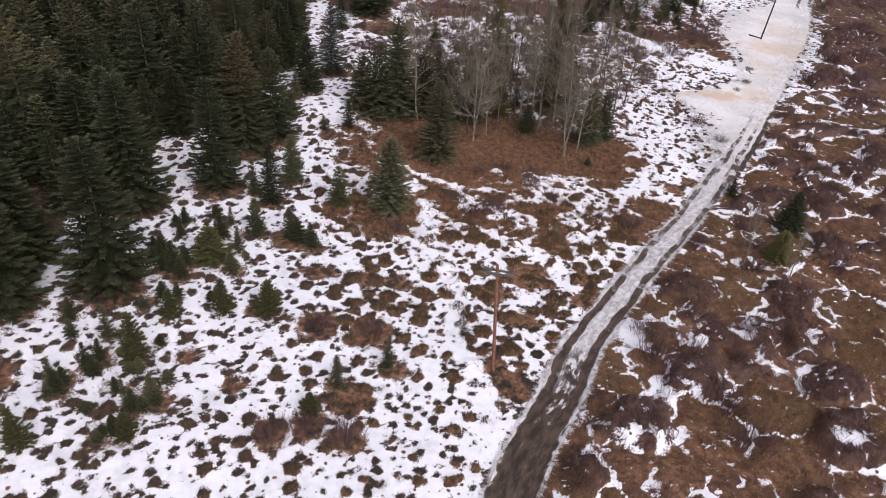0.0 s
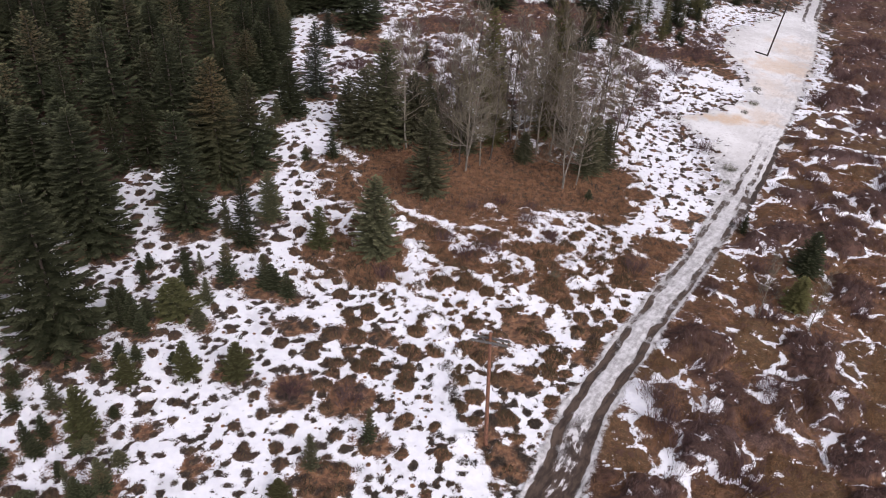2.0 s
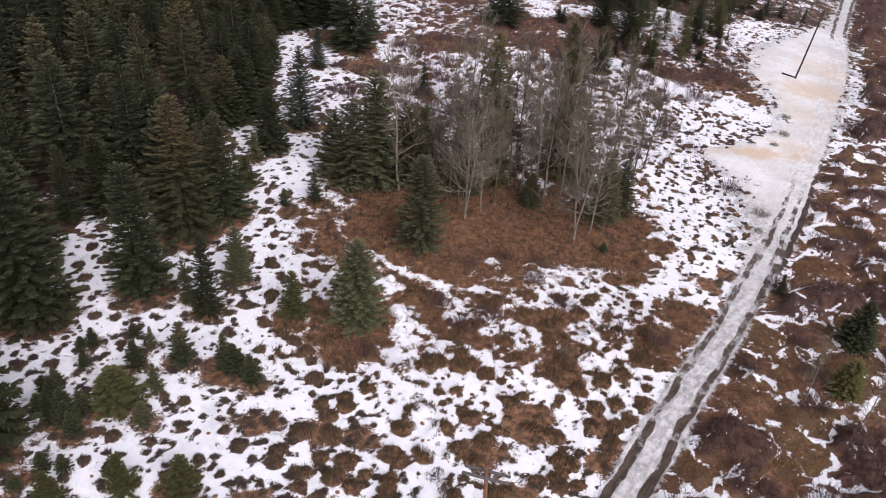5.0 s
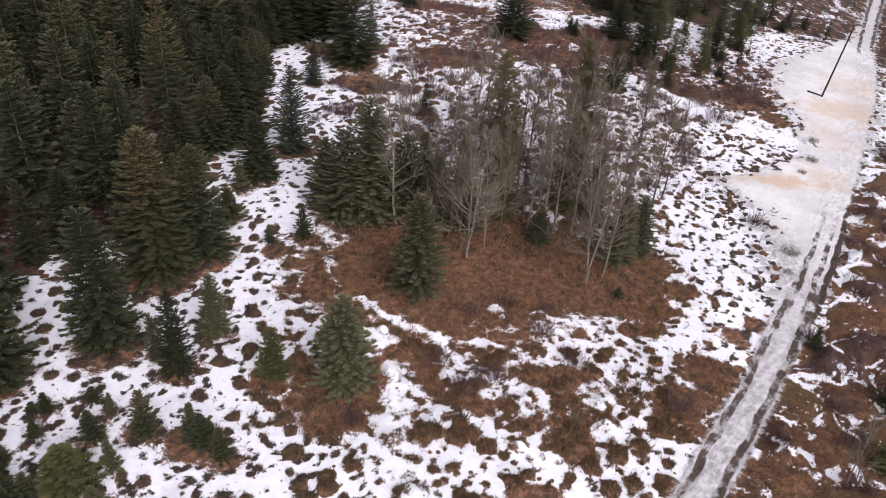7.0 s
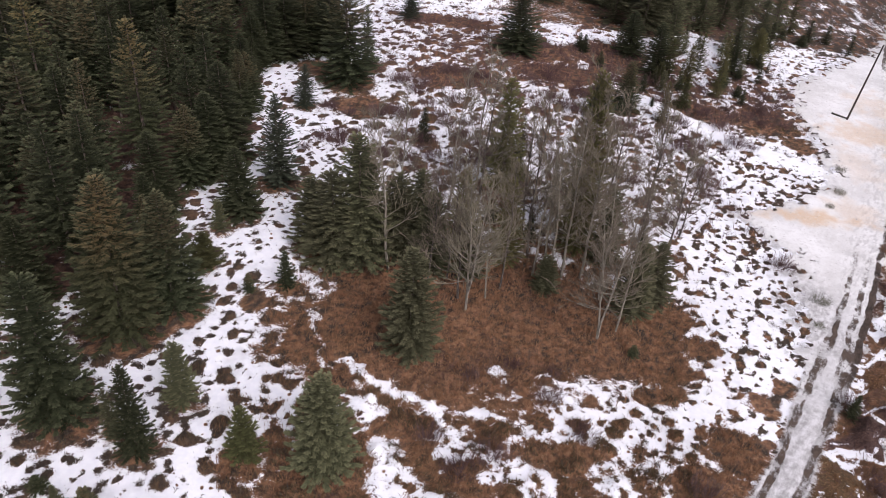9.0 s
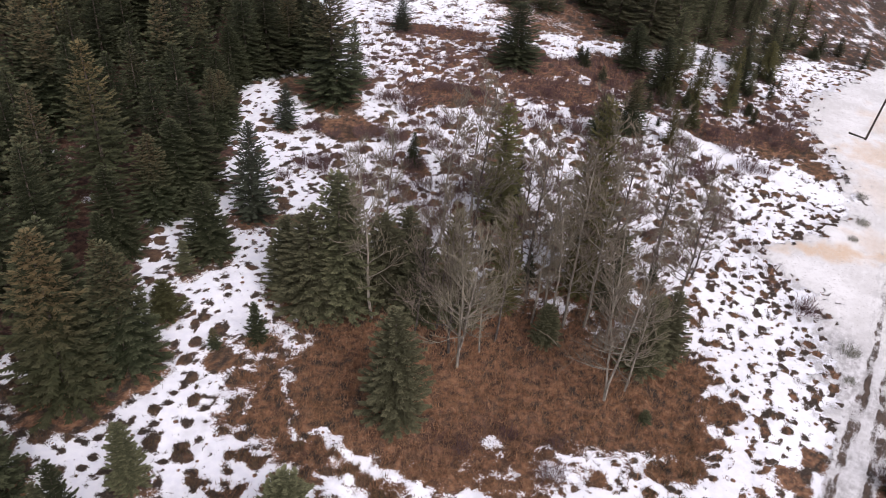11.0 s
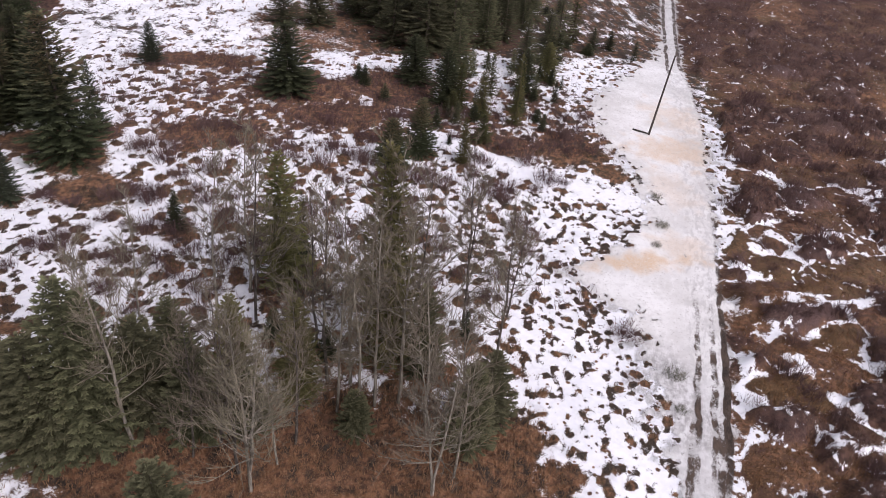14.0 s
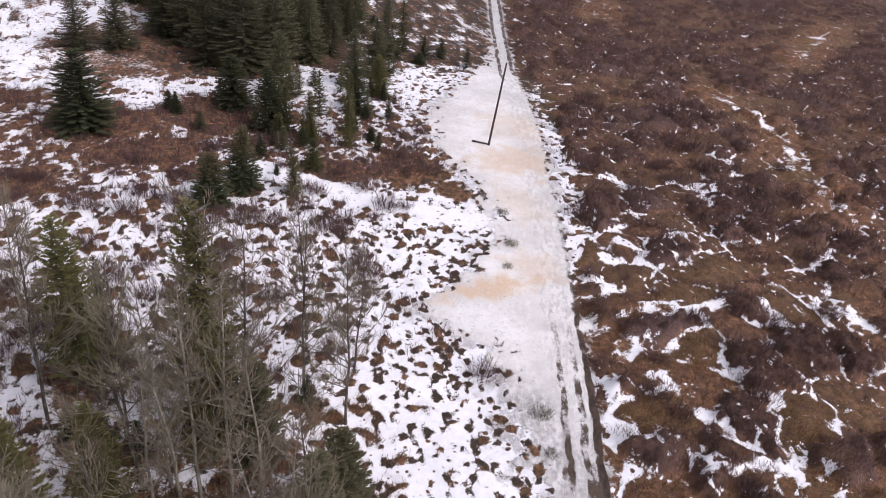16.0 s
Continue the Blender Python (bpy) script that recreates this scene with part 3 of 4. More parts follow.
def mound_field(x, y):
    """How far a place on the heath is from the hollows between its mounds, from 0 up, and a random number of the mound."""
    mx = x + 0.9 * vnoise(x / 2.6, y / 2.6, 37) + 0.35 * vnoise(x / 0.9, y / 0.9, 39)
    my = y + 0.9 * vnoise(x / 2.6, y / 2.6, 38) + 0.35 * vnoise(x / 0.9, y / 0.9, 40)
    e1, e2, who = cells(mx / MOUND, my / (0.9 * MOUND), 21)
    q1, q2, _ = cells(mx / 1.9 + 3.1, my / 1.8, 24)
    return e2 - e1, q2 - q1, who


def land(x, y):
    """The fields that the ground's material reads, over arrays of x and y."""
    d = road_side(x, y)
    wx, wy = x + 0.5 * fbm(x / 1.6, y / 1.6, 31, 2), y + 0.5 * fbm(x / 1.6, y / 1.6, 41, 2)
    n = fbm(x / 2.0, y / 2.0, 11, 3)
    big = fbm(x / 7.0, y / 7.0, 13, 2)
    tuft, clod, who = tussock_field(x, y)
    spots = np.minimum(tuft, clod) / 0.2
    left = np.minimum(spots, 1.5 + 0.5 * n + 0.4 * big)
    left = left + (0.35 - 0.8 * ramp(x, 8, 30) + 0.9 * n + 0.5 * big - left) * ramp(np.maximum(y, np.abs(x - 15) + 87), 126, 136)
    gully, crack, mound = mound_field(x, y)
    veins = (0.055 + 0.07 * big - gully) / 0.06 + 0.9 * n - 0.2
    veins = np.maximum(veins, (0.05 + 0.05 * big - crack) / 0.08 + 1.5 * n - 0.95)
    veins = np.clip(veins, -1.6, 0.8)
    far = ramp(y + 0.4 * x, 105, 150)
    right = np.maximum(veins, 1.2 * n + 0.7 * vnoise(x / 0.7, y / 0.7, 23) - 1.35) - 0.5 * far - 0.15 * ramp(d, 8, 16) + 0.35 * ramp(-d, -7, -2.5) * ramp(y, 44, 60)
    side = ramp(d - (3.4 + 1.2 * n) * ramp(y, 76, 90) * ramp(-y, -134, -124), -0.5, 1.5)
    s = left * (1 - side) + right * side
    s = s - 0.45 * (1 - side) * ramp(y, 70, 82) * ramp(-y, -104, -98) * ramp(x, -8, 4) * ramp(n + 0.3 * big, -0.3, 0.9)
    for cx, cy, rx, ry, keep in ((4.0, 49.5, 12, 5.0, 1.3), (9, 114, 18, 10, 1.0), (30, 114, 13, 13, 0.6), (14, 140, 10, 12, 0.8)):
        s = s - keep * ramp(-np.hypot((x - cx) / rx, (y - cy) / ry), -1.3, -0.6) * (0.8 + n)
    grove = np.hypot((wx - 5.0 - 0.35 * (wy - 62)) / 13.0, (wy - 62.0) / 8.6) + 0.16 * big + 0.07 * n
    s = np.where(grove < 1.15, np.minimum(s, (grove - 1) * 4 + 0.3 * n), s)
    for cx, cy, rx, ry in GRASS_NEAR + GRASS_MID + GRASS_VERGE + GRASS_FAR:
        q = np.hypot((wx - cx) / rx, (wy - cy) / ry)
        size = min(rx, ry)
        s = np.minimum(s, (q - 1.0) * 1.8 * min(size, 1.6) + (0.3 + 0.25 * max(0.0, size - 1.5)) * (n + 0.6 * (size > 2) * big))
    for cx, cy, r in [(x0, y0, 0.95 * r0) for _, x0, y0, _, r0 in EDGE] + [(x0, y0, 0.25 + 0.75 * r0) for x0, y0, _, r0 in YOUNG]:
        near = np.nonzero((np.abs(x - cx) < r + 2) & (np.abs(y - cy) < r + 2))
        s[near] = np.minimum(s[near], np.hypot(wx[near] - cx, wy[near] - cy) - r + 0.25 * n[near])
    for cx, cy, rx, ry in SNOW_NEAR + SNOW_FAR + SNOW_BACK:
        q = np.hypot((wx - cx) / rx, (wy - cy) / ry) * 1.12
        s = np.maximum(s, np.clip((1.08 - q) * 2.0 * min(rx, ry), -9, 0.2) + 0.9 * n + side * np.clip((0.20 - crack) / 0.15, -1.3, 0.2))

    def apart(points):
        away = np.full(x.shape, 99.0)
        for (x0, y0), (x1, y1) in zip(points, points[1:]):
            f = np.clip(((wx - x0) * (x1 - x0) + (wy - y0) * (y1 - y0)) / ((x1 - x0) ** 2 + (y1 - y0) ** 2), 0, 1)
            away = np.minimum(away, np.hypot(wx - x0 - f * (x1 - x0), wy - y0 - f * (y1 - y0)))
        return away

    def along(s, points, wide_by, gain):
        return np.maximum(s, np.clip((wide_by - apart(points)) / 0.4, -9, gain) + 0.6 * n)

    for line in SNOW_STRIPS:
        s = along(s, line, 0.30, 0.35)
    s = np.minimum(s, np.where(side < 0.5, clod / 0.2 + 0.15, 9.0))
    for points, wide_by, gain in ((PATH_EDGE, 0.05, 0.05), (SIDE_TRACK, 1.5, 0.8), (FOOT_TRACK, 0.7, 0.2), *((line, 0.55, -0.05) for line in FAR_TRACKS)):
        s = along(s, points, wide_by, gain)
    ex, ey = x + 1.6 * vnoise(x / 2.5, y / 2.5, 81) + 0.8 * n, y + 1.6 * vnoise(x / 2.5, y / 2.5, 82)
    wood = inside(ex, ey, FOREST) | inside(ex, ey, FAR_FOREST)
    s = np.where(wood, np.minimum(s, 0.9 * n - 0.9 + 0.6 * big), s)
    width = 1.35 + 0.3 * vnoise(y / 4, 0 * y, 71) + 0.12 * ramp(-y, -40, -30)
    narrow = (width - np.abs(d)) / 0.5
    iy = [p[0] for p in ICE_LEFT]
    wide = np.minimum(x - np.interp(y, iy, [p[1] for p in ICE_LEFT]), np.interp(y, [p[0] for p in ICE_RIGHT], [p[1] for p in ICE_RIGHT]) - x)
    wide = (wide + 1.5 * n + 0.7 * vnoise(x / 0.9, y / 0.9, 77)) / 1.6
    wide = wide - 1.3 * ramp(-spots, -0.3, 0.4) * ramp(-wide, -2.4, -0.6)
    road = np.clip(np.where(y > 61, np.maximum(wide, narrow - 0.3), narrow) * 0.5 + 0.5, -0.5, 1.3)
    mud = 1.15 * ramp(-np.abs(d), -1.6, -0.9) * ramp(-y - 2.5 * n, -40, -20)
    mud = mud + 0.5 * ramp(-np.abs(d - 1.5 - 0.5 * n), -1.1, -0.3) * ramp(y, 70, 90) * ramp(-y, -160, -140) * ramp(n, -0.2, 0.9)
    pair = (0.62 + 0.4 * ramp(-y, -46, -34)) * ramp(-y, -70, -62) + 0.7 * ramp(y, 120, 134)
    lane = ramp(y, 56, 64) * (0.75 * ramp(-y, -84, -64) + 0.40 * ramp(-y, -112, -90))
    slush = np.clip(ramp(-y, -70, -50) + 0.6 * ramp(y, 126, 138) + 0.5 * ramp(-np.abs(wide), -0.7, 0.0), 0, 1)
    slush = np.maximum(slush, ramp(-np.hypot((x - 29.5) / 4.0, (y - 68) / 7.0) - 0.2 * n, -1.1, -0.5))
    tan = 0.05 * ramp(y, 66, 76) * ramp(-y, -126, -112)
    for cx, cy, rx, ry, k in ((35.0, 82.4, 6.5, 1.6, 1.0), (39.5, 84.5, 4.5, 3.5, 0.5), (48.0, 103.0, 6.5, 5, 0.75), (53.5, 112, 5, 7, 0.5), (44, 95, 3.5, 6, 0.4)):
        tan = np.maximum(tan, k * ramp(-np.hypot((wx - cx) / rx, (wy - cy) / ry) - 0.45 * n, -1.1, -0.2))
    dark = np.where(clod < tuft, 0.95, np.where(who < 0.55, 0.95, 0.6) * ramp(-x, 2, 9) + np.where(who < 0.3, 0.5, 0.05) * ramp(x, -9, -2))
    dusk = dark * ramp(-left, -0.6, 0.1) * (1 - side) * (1 - 0.7 * ramp(-np.abs(x - 5) - np.abs(y - 48), -17, -9)) * (1 - wood)
    shrubby = np.where(mound > 0.52 - 0.14 * ramp(y + 0.4 * x, 80, 115), ramp(gully + 0.10 * n, 0.03, 0.22), 0.0)
    heath = np.clip(side * (0.08 + 0.42 * ramp(y + 0.4 * x, 75, 120) + 0.20 * big + 0.12 * n + 0.95 * shrubby) + 0.75 * ramp(-grove, -1.1, -0.6) * np.clip(big + 0.25 * n + 0.1, 0, 1) + 0.9 * wood, 0, 1)
    for line in FAR_TRACKS:
        heath = heath * (1 - 0.85 * ramp(-apart(line) + 1.5 * n, -6.5, -2.5))
    swell = np.where(side > 0.5, 0.22 * ramp(gully, 0.02, 0.5) + (0.08 + 0.16 * shrubby) * ramp(crack, 0.02, 0.35) + 0.50 * shrubby * ramp(gully, 0.05, 0.45), 0.30 * np.sqrt(np.clip(-tuft, 0, 0.5)) + 0.16 * np.sqrt(np.clip(-clod, 0, 0.3))) * (1 - 0.6 * wood) * ramp(np.abs(d), 1.6, 3.5)
    return dict(snow=np.clip(s, -2, 2), road=road, mud=mud, slush=slush, tan=tan, heath=heath, pair=pair, lane=lane, dusk=dusk, swell=swell, tone=mound * side, moss=0.9 * side * np.where(mound < 0.2, 0.9, 0.25) * (1 - 0.75 * ramp(y + 0.4 * x, 70, 110)), fleck=np.maximum(side, ramp(y, 124, 132) * (1 - wood)) * (1 - ramp(road, 0.2, 0.5)), across=np.clip(d, -40, 40))


def surface(x, y, fields):
    """The height of the ground with its snow, tussocks, mounds and ruts."""
    rough = 0.05 * vnoise(x / 1.7, y / 1.7, 6) * ramp(np.abs(road_side(x, y)), 2.0, 7.0)
    off_road = 1 - ramp(fields["road"], 0.2, 0.6)
    return (height(x, y) + (0.06 * ramp(fields["snow"], -0.2, 0.4) + fields["swell"]) * off_road + (0.07 - rough) * (1 - off_road)
            - 0.07 * np.clip(fields["mud"], 0, 1) - 0.08 * np.clip(fields["pair"], 0, 1) * np.exp(-((np.abs(fields["across"]) - 0.86) / 0.35) ** 2))


def ground():
    """One sheet, fine in the clearing and coarser out to the horizon."""
    def lines(marks, gaps, grow):
        core = [v for a, b, g in zip(marks, marks[1:], gaps) for v in np.arange(a, b - g / 2, g)]
        g, v = gaps[-1], marks[-1]
        while v < 2600:
            core.append(v)
            g *= grow if v < 200 else 1.3
            v += g
        g, v = gaps[0] * 1.5, marks[0]
        while v > -2600:
            g *= 1.09 if v > -60 else 1.3
            v -= g
            core.insert(0, v)
        return np.array(core)
    xs, ys = lines((-25, 32, 62, 96), (0.23, 0.32, 0.5), 1.07), lines((-14, 13, 60, 90, 136), (0.36, 0.22, 0.3, 0.45), 1.07)
    gx, gy = np.meshgrid(xs, ys)
    x, y = gx.ravel(), gy.ravel()
    fields = land(x, y)
    z = surface(x, y, fields)
    idx = np.arange(len(xs) * len(ys)).reshape(len(ys), len(xs))
    quads = np.stack([idx[:-1, :-1], idx[:-1, 1:], idx[1:, 1:], idx[1:, :-1]], -1).reshape(-1, 4)
    me = soup("ground", np.stack([x, y, z], 1), quads, GROUND, True)
    for name, values in fields.items():
        me.attributes.new(name, "FLOAT", "POINT").data.foreach_set("value", values.astype(np.float32))
    tagged(new("ground", me), "wet autumn grass and heath under thin patchy snow, with a rutted track", "ground", kind="structure")


def level(x, y):
    return float(height(np.array([x]), np.array([y]))[0])


# ---- plants ----
def spruce_crown(name, seed, tall, reach, gap, step_len, needles, bare=0.03, ragged=0.25, width=0.10, taper=0.62):
    """Tiers of boughs that sag and lift again at their ends, set with flat sprays of needles."""
    rng = random.Random(seed)
    verts, quads, tips = [], [], []

    def spray(p, way, size, wide, f=1.0):
        side = Vector((-way.y, way.x, rng.uniform(-0.35, 0.35)))
        if side.length < 1e-3:
            side = Vector((1, 0, 0))
        side = side.normalized() * wide
        k = len(verts)
        verts.extend((p + side, p + way * size, p - side))
        quads.append((k, k + 1, k + 2))
        tips.extend((f * 0.75, f + 0.25, f * 0.75))

    z = bare * tall
    while z < tall - 0.12:
        u = z / tall
        radius = reach * (1 - u) ** taper * min(1.0, 0.72 + 2.2 * u)
        count = max(5, int(6 + 6 * (1 - u)))
        turn = rng.random() * 6.28
        tier = rng.uniform(0.86, 1.08)
        for k in range(count):
            a = turn + 6.283 * k / count + rng.uniform(-0.25, 0.25)
            length = max(0.10, radius * tier * (1 + rng.uniform(-ragged, ragged * 0.5)))
            rise = 0.62 * u - 0.20 + rng.uniform(-0.08, 0.08)
            out = Vector((math.cos(a), math.sin(a), 0))
            base = Vector((0, 0, z + rng.uniform(-0.3, 0.3) * gap))

            def along(f):
                return base + out * length * f + Vector((0, 0, length * (rise * f - 0.14 * f + 0.20 * f * f * f)))
            s = 0.15 * length
            while s < length:
                f = s / length
                p = along(f)
                size = (0.13 + 0.20 * length * (1 - f) ** 0.7 * (0.35 + f)) * rng.uniform(0.75, 1.2)
                for sign in (-1, 1):
                    b = a + sign * rng.uniform(0.45, 1.1)
                    way = Vector((math.cos(b), math.sin(b), rise * 0.5 + rng.uniform(-0.22, 0.20)))
                    spray(p, way, size, width * rng.uniform(0.5, 0.85), f)
                if rng.random() < 0.4:
                    spray(p, Vector((out.x * 0.5, out.y * 0.5, -0.7)), size * 0.6, width * 0.6, f * 0.3)
                s += step_len * rng.uniform(0.8, 1.2)
            for sign in (-0.4, 0, 0.4):
                b = a + sign
                spray(along(0.84), Vector((math.cos(b), math.sin(b), rise * 0.6 + 0.22)), 0.12 + 0.15 * length, width * 0.75)
        z += gap * (1 - 0.35 * u) * rng.uniform(0.85, 1.15)
    for k in range(5):
        a = k * 1.257
        spray(Vector((0, 0, tall - 0.35)), Vector((0.25 * math.cos(a), 0.25 * math.sin(a), 0.9)), 0.4, 0.04)
    me = soup(name, verts, quads, needles)
    me.attributes.new("tip", "FLOAT", "POINT").data.foreach_set("value", np.array(tips, np.float32))
    return me


def spruce_trunk(tall, foot):
    out = ([], [])
    tube(out, [(0, 0, -0.25), (0, 0, tall * 0.35), (0.03, 0, tall * 0.7), (0, 0, tall * 0.98)], [foot, foot * 0.72, foot * 0.38, 0.01], 7)
    return soup("trunk", out[0], out[1], SPRUCE_BARK, True)


def tree(name, trunk, crown, label, category, group):
    ob = new(name)
    part("trunk", trunk, ob)
    part("crown", crown, ob)
    return tagged(ob, label, category, group)


def bare_tree(seed, tall, spread, bark, fork=1):
    """Trunk and a separate crown of limbs and twigs for a leafless broad-leaved tree, as two meshes."""
    rng = random.Random(seed)
    trunk, crown = ([], []), ([], [])
    for stem in range(fork):
        lean = Vector((rng.uniform(-0.05, 0.05), rng.uniform(-0.05, 0.05), 1)) if fork == 1 else Vector((0.13 * math.cos(stem * 3.1 + seed), 0.13 * math.sin(stem * 3.1 + seed), 1))
        h = tall * rng.uniform(0.85, 1.0)
        pts = [Vector((0, 0, -0.2)) + Vector((lean.x, lean.y, 0)) * 0.1]
        for k in range(1, 8):
            pts.append(pts[-1] + lean.normalized() * (h / 7) + Vector((rng.uniform(-0.12, 0.12), rng.uniform(-0.12, 0.12), 0)))
        foot = 0.008 * h + 0.02
        tube(trunk, pts, [foot * (1 - 0.125 * k) for k in range(8)], 7)

        def along(u):
            f = u * 7
            k = min(6, int(f))
            return pts[k].lerp(pts[k + 1], f - k)

        def limb(p, way, length, thick, depth):
            line, here = [p], p
            for k in range(3 if depth == 0 else 2):
                way = (way + Vector((rng.uniform(-0.3, 0.3), rng.uniform(-0.3, 0.3), rng.uniform(-0.02, 0.22)))).normalized()
                here = here + way * length / (3 if depth == 0 else 2)
                line.append(here)
            tube(trunk if depth == 0 else crown, line, [thick, thick * 0.75, thick * 0.5, thick * 0.25][:len(line)], 4 if depth == 0 else 3)
            for k in range(6):
                f = rng.uniform(0.2, 1.0) * (len(line) - 1)
                i = min(len(line) - 2, int(f))
                q = line[i].lerp(line[i + 1], f - i)
                turn = (way + 0.9 * Vector((rng.uniform(-1, 1), rng.uniform(-1, 1), rng.uniform(-0.3, 0.8)))).normalized()
                if depth == 0:
                    limb(q, turn, length * rng.uniform(0.35, 0.65), max(0.011, thick * 0.55), 1)
                else:
                    blade(crown, q, q + turn * length * rng.uniform(0.4, 0.85), 0.0105, rng)
        n = int(h * 3.4)
        for k in range(n):
            u = 0.22 + 0.76 * (k + rng.random()) / n
            a = rng.random() * 6.28
            reach = spread * (1.15 - u) * rng.uniform(0.5, 1.2) + 0.25
            limb(along(u), Vector((math.cos(a), math.sin(a), rng.uniform(-0.1, 0.5) + 0.6 * u)).normalized(), reach, 0.012 + 0.009 * reach, 0)
    return soup("trunk", trunk[0], trunk[1], bark, True), soup("crown", crown[0], crown[1], TWIGS, True)


def blade(out, p, q, thick, rng):
    """A thin tapered stem from p to q."""
    way = (q - p).normalized()
    side = way.cross(Vector((rng.uniform(-1, 1), rng.uniform(-1, 1), rng.uniform(-0.3, 0.3)))).normalized() * thick
    k = len(out[0])
    out[0].extend((p - side, p + side, q + side * 0.3, q - side * 0.3))
    out[1].append((k, k + 1, k + 2, k + 3))


def shrub_mesh(seed, tall, reach, stems, mat, thick=0.009):
    """A fan of thin leafless stems with side twigs."""
    rng = random.Random(seed)
    out = ([], [])
    for k in range(stems):
        a, lean = rng.random() * 6.28, rng.random() ** 0.6
        foot = Vector((math.cos(a), math.sin(a), 0)) * reach * 0.55 * rng.random()
        way = Vector((math.cos(a) * lean * 0.75 * reach / tall, math.sin(a) * lean * 0.75 * reach / tall, 1))
        h = tall * rng.uniform(0.55, 1.05) * (1 - 0.35 * lean)
        top = foot + way * h + Vector((rng.uniform(-0.1, 0.1), rng.uniform(-0.1, 0.1), 0)) * tall
        blade(out, foot - Vector((0, 0, 0.15)), top, thick, rng)
        for j in range(4):
            p = foot.lerp(top, rng.uniform(0.25, 0.9))
            blade(out, p, p + Vector((rng.uniform(-1, 1) * 0.25, rng.uniform(-1, 1) * 0.25, rng.uniform(0.1, 0.5))) * tall * 0.6, thick * 0.7, rng)
    return soup("twig_fan", out[0], out[1], mat)


def stand(x, y, tall, wide, unit_tall, unit_wide, rng, lean=0.04):
    """The pose, with its scale, of a plant that stands at x, y."""
    turn = pose(x, y, level(x, y), 0, 0, rng.uniform(0, 360))
    tip = Matrix.Rotation(-lean + rng.uniform(-0.025, 0.025), 4, "Y") @ Matrix.Rotation(rng.uniform(-0.025, 0.025), 4, "X")
    return Matrix.Translation((x, y, level(x, y))) @ tip @ Matrix.Translation((-x, -y, -level(x, y))) @ turn @ Matrix.Diagonal((wide / unit_wide, wide / unit_wide, tall / unit_tall, 1))


def plant_all(kinds, rows, rng):
    """Copies of a kind at each row (kind, x, y, height, radius); the kind's own original takes the first place."""
    used = set()
    for kind, x, y, tall, wide in rows:
        ob, unit_tall, unit_wide = kinds[kind]
        m = stand(x, y, tall, wide, unit_tall, unit_wide, rng)
        if kind in used:
            copy_thing(ob, m)
        else:
            used.add(kind)
            ob.matrix_basis = m
    for kind, (ob, _, _) in kinds.items():
        if kind not in used:
            for o in (*ob.children_recursive, ob):
                bpy.data.objects.remove(o)


def trees():
    rng = random.Random(7)
    T = "tall dense dark green spruce tree in the forest"
    near = lambda seed, mat, **k: spruce_crown("crown", seed, 9.0, 2.2, 0.29, 0.125, mat, width=0.10, **k)
    far = lambda seed, mat, **k: spruce_crown("crown", seed, 9.0, 2.2, 0.36, 0.18, mat, width=0.135, **k)
    trunk = spruce_trunk(9.0, 0.13)
    kinds = {
        "green": (tree("spruce_tree", trunk, near(1, NEEDLES), "dense dark green spruce tree at the clearing's edge", "spruce tree", "spruces"), 9.0, 2.2),
        "green2": (tree("spruce_tree", trunk, near(2, NEEDLES, ragged=0.4), "dark green spruce tree with uneven boughs", "spruce tree", "spruces"), 9.0, 2.2),
        "blue": (tree("spruce_tree", trunk, near(3, BLUE_NEEDLES, ragged=0.45), "bluish green spruce tree with open ragged boughs", "spruce tree", "spruces"), 9.0, 2.2),
        "gold": (tree("spruce_tree", trunk, near(4, GOLD_NEEDLES), "yellowed spruce tree with brown cones near its top", "spruce tree", "spruces"), 9.0, 2.2),
        "full": (tree("spruce_tree", trunk, near(7, NEEDLES, ragged=0.3, taper=0.5), "broad dark green spruce tree with boughs down to the ground", "spruce tree", "spruces"), 9.0, 2.2),
        "grey": (tree("spruce_tree", trunk, near(6, GREY_NEEDLES, ragged=0.3, taper=0.48), "grey-green free-standing spruce tree ringed by brown grass", "spruce tree", "spruces"), 9.0, 2.2),
        "olive": (tree("pine_tree", trunk, near(5, OLIVE_NEEDLES, ragged=0.35, taper=0.55), "narrow olive green conifer among bare aspens", "conifer", "spruces"), 9.0, 2.2),
        "wood1": (tree("spruce_tree", trunk, far(11, NEEDLES, bare=0.26), T, "spruce tree", "forest spruces"), 9.0, 2.2),
        "wood2": (tree("spruce_tree", trunk, far(12, NEEDLES, ragged=0.4, bare=0.26), T, "spruce tree", "forest spruces"), 9.0, 2.2),
        "wood3": (tree("spruce_tree", trunk, far(13, NEEDLES, ragged=0.5, bare=0.26), "tall ragged dark spruce tree in the forest", "spruce tree", "forest spruces"), 9.0, 2.2),
        # far trees: aerial haze is put into the paler needle colour
        "wood5": (tree("spruce_tree", trunk, far(15, GREY_NEEDLES, ragged=0.45), "spruce tree at the far end of the clearing, needles paled for distance haze", "spruce tree", "forest spruces"), 9.0, 2.2),
        "wood4": (tree("spruce_tree", trunk, far(14, GOLD_NEEDLES, bare=0.26), "forest spruce tree with yellow-brown needles", "spruce tree", "forest spruces"), 9.0, 2.2),
    }
    # green trees beyond y = 122 switch to the haze-paled kind
    rows = [("wood5" if k in ("green", "green2") and y > 122 else k, x, y, h, 1.05 * r) for k, x, y, h, r in EDGE]
    taken = [(x, y) for _, x, y, _, _ in rows]
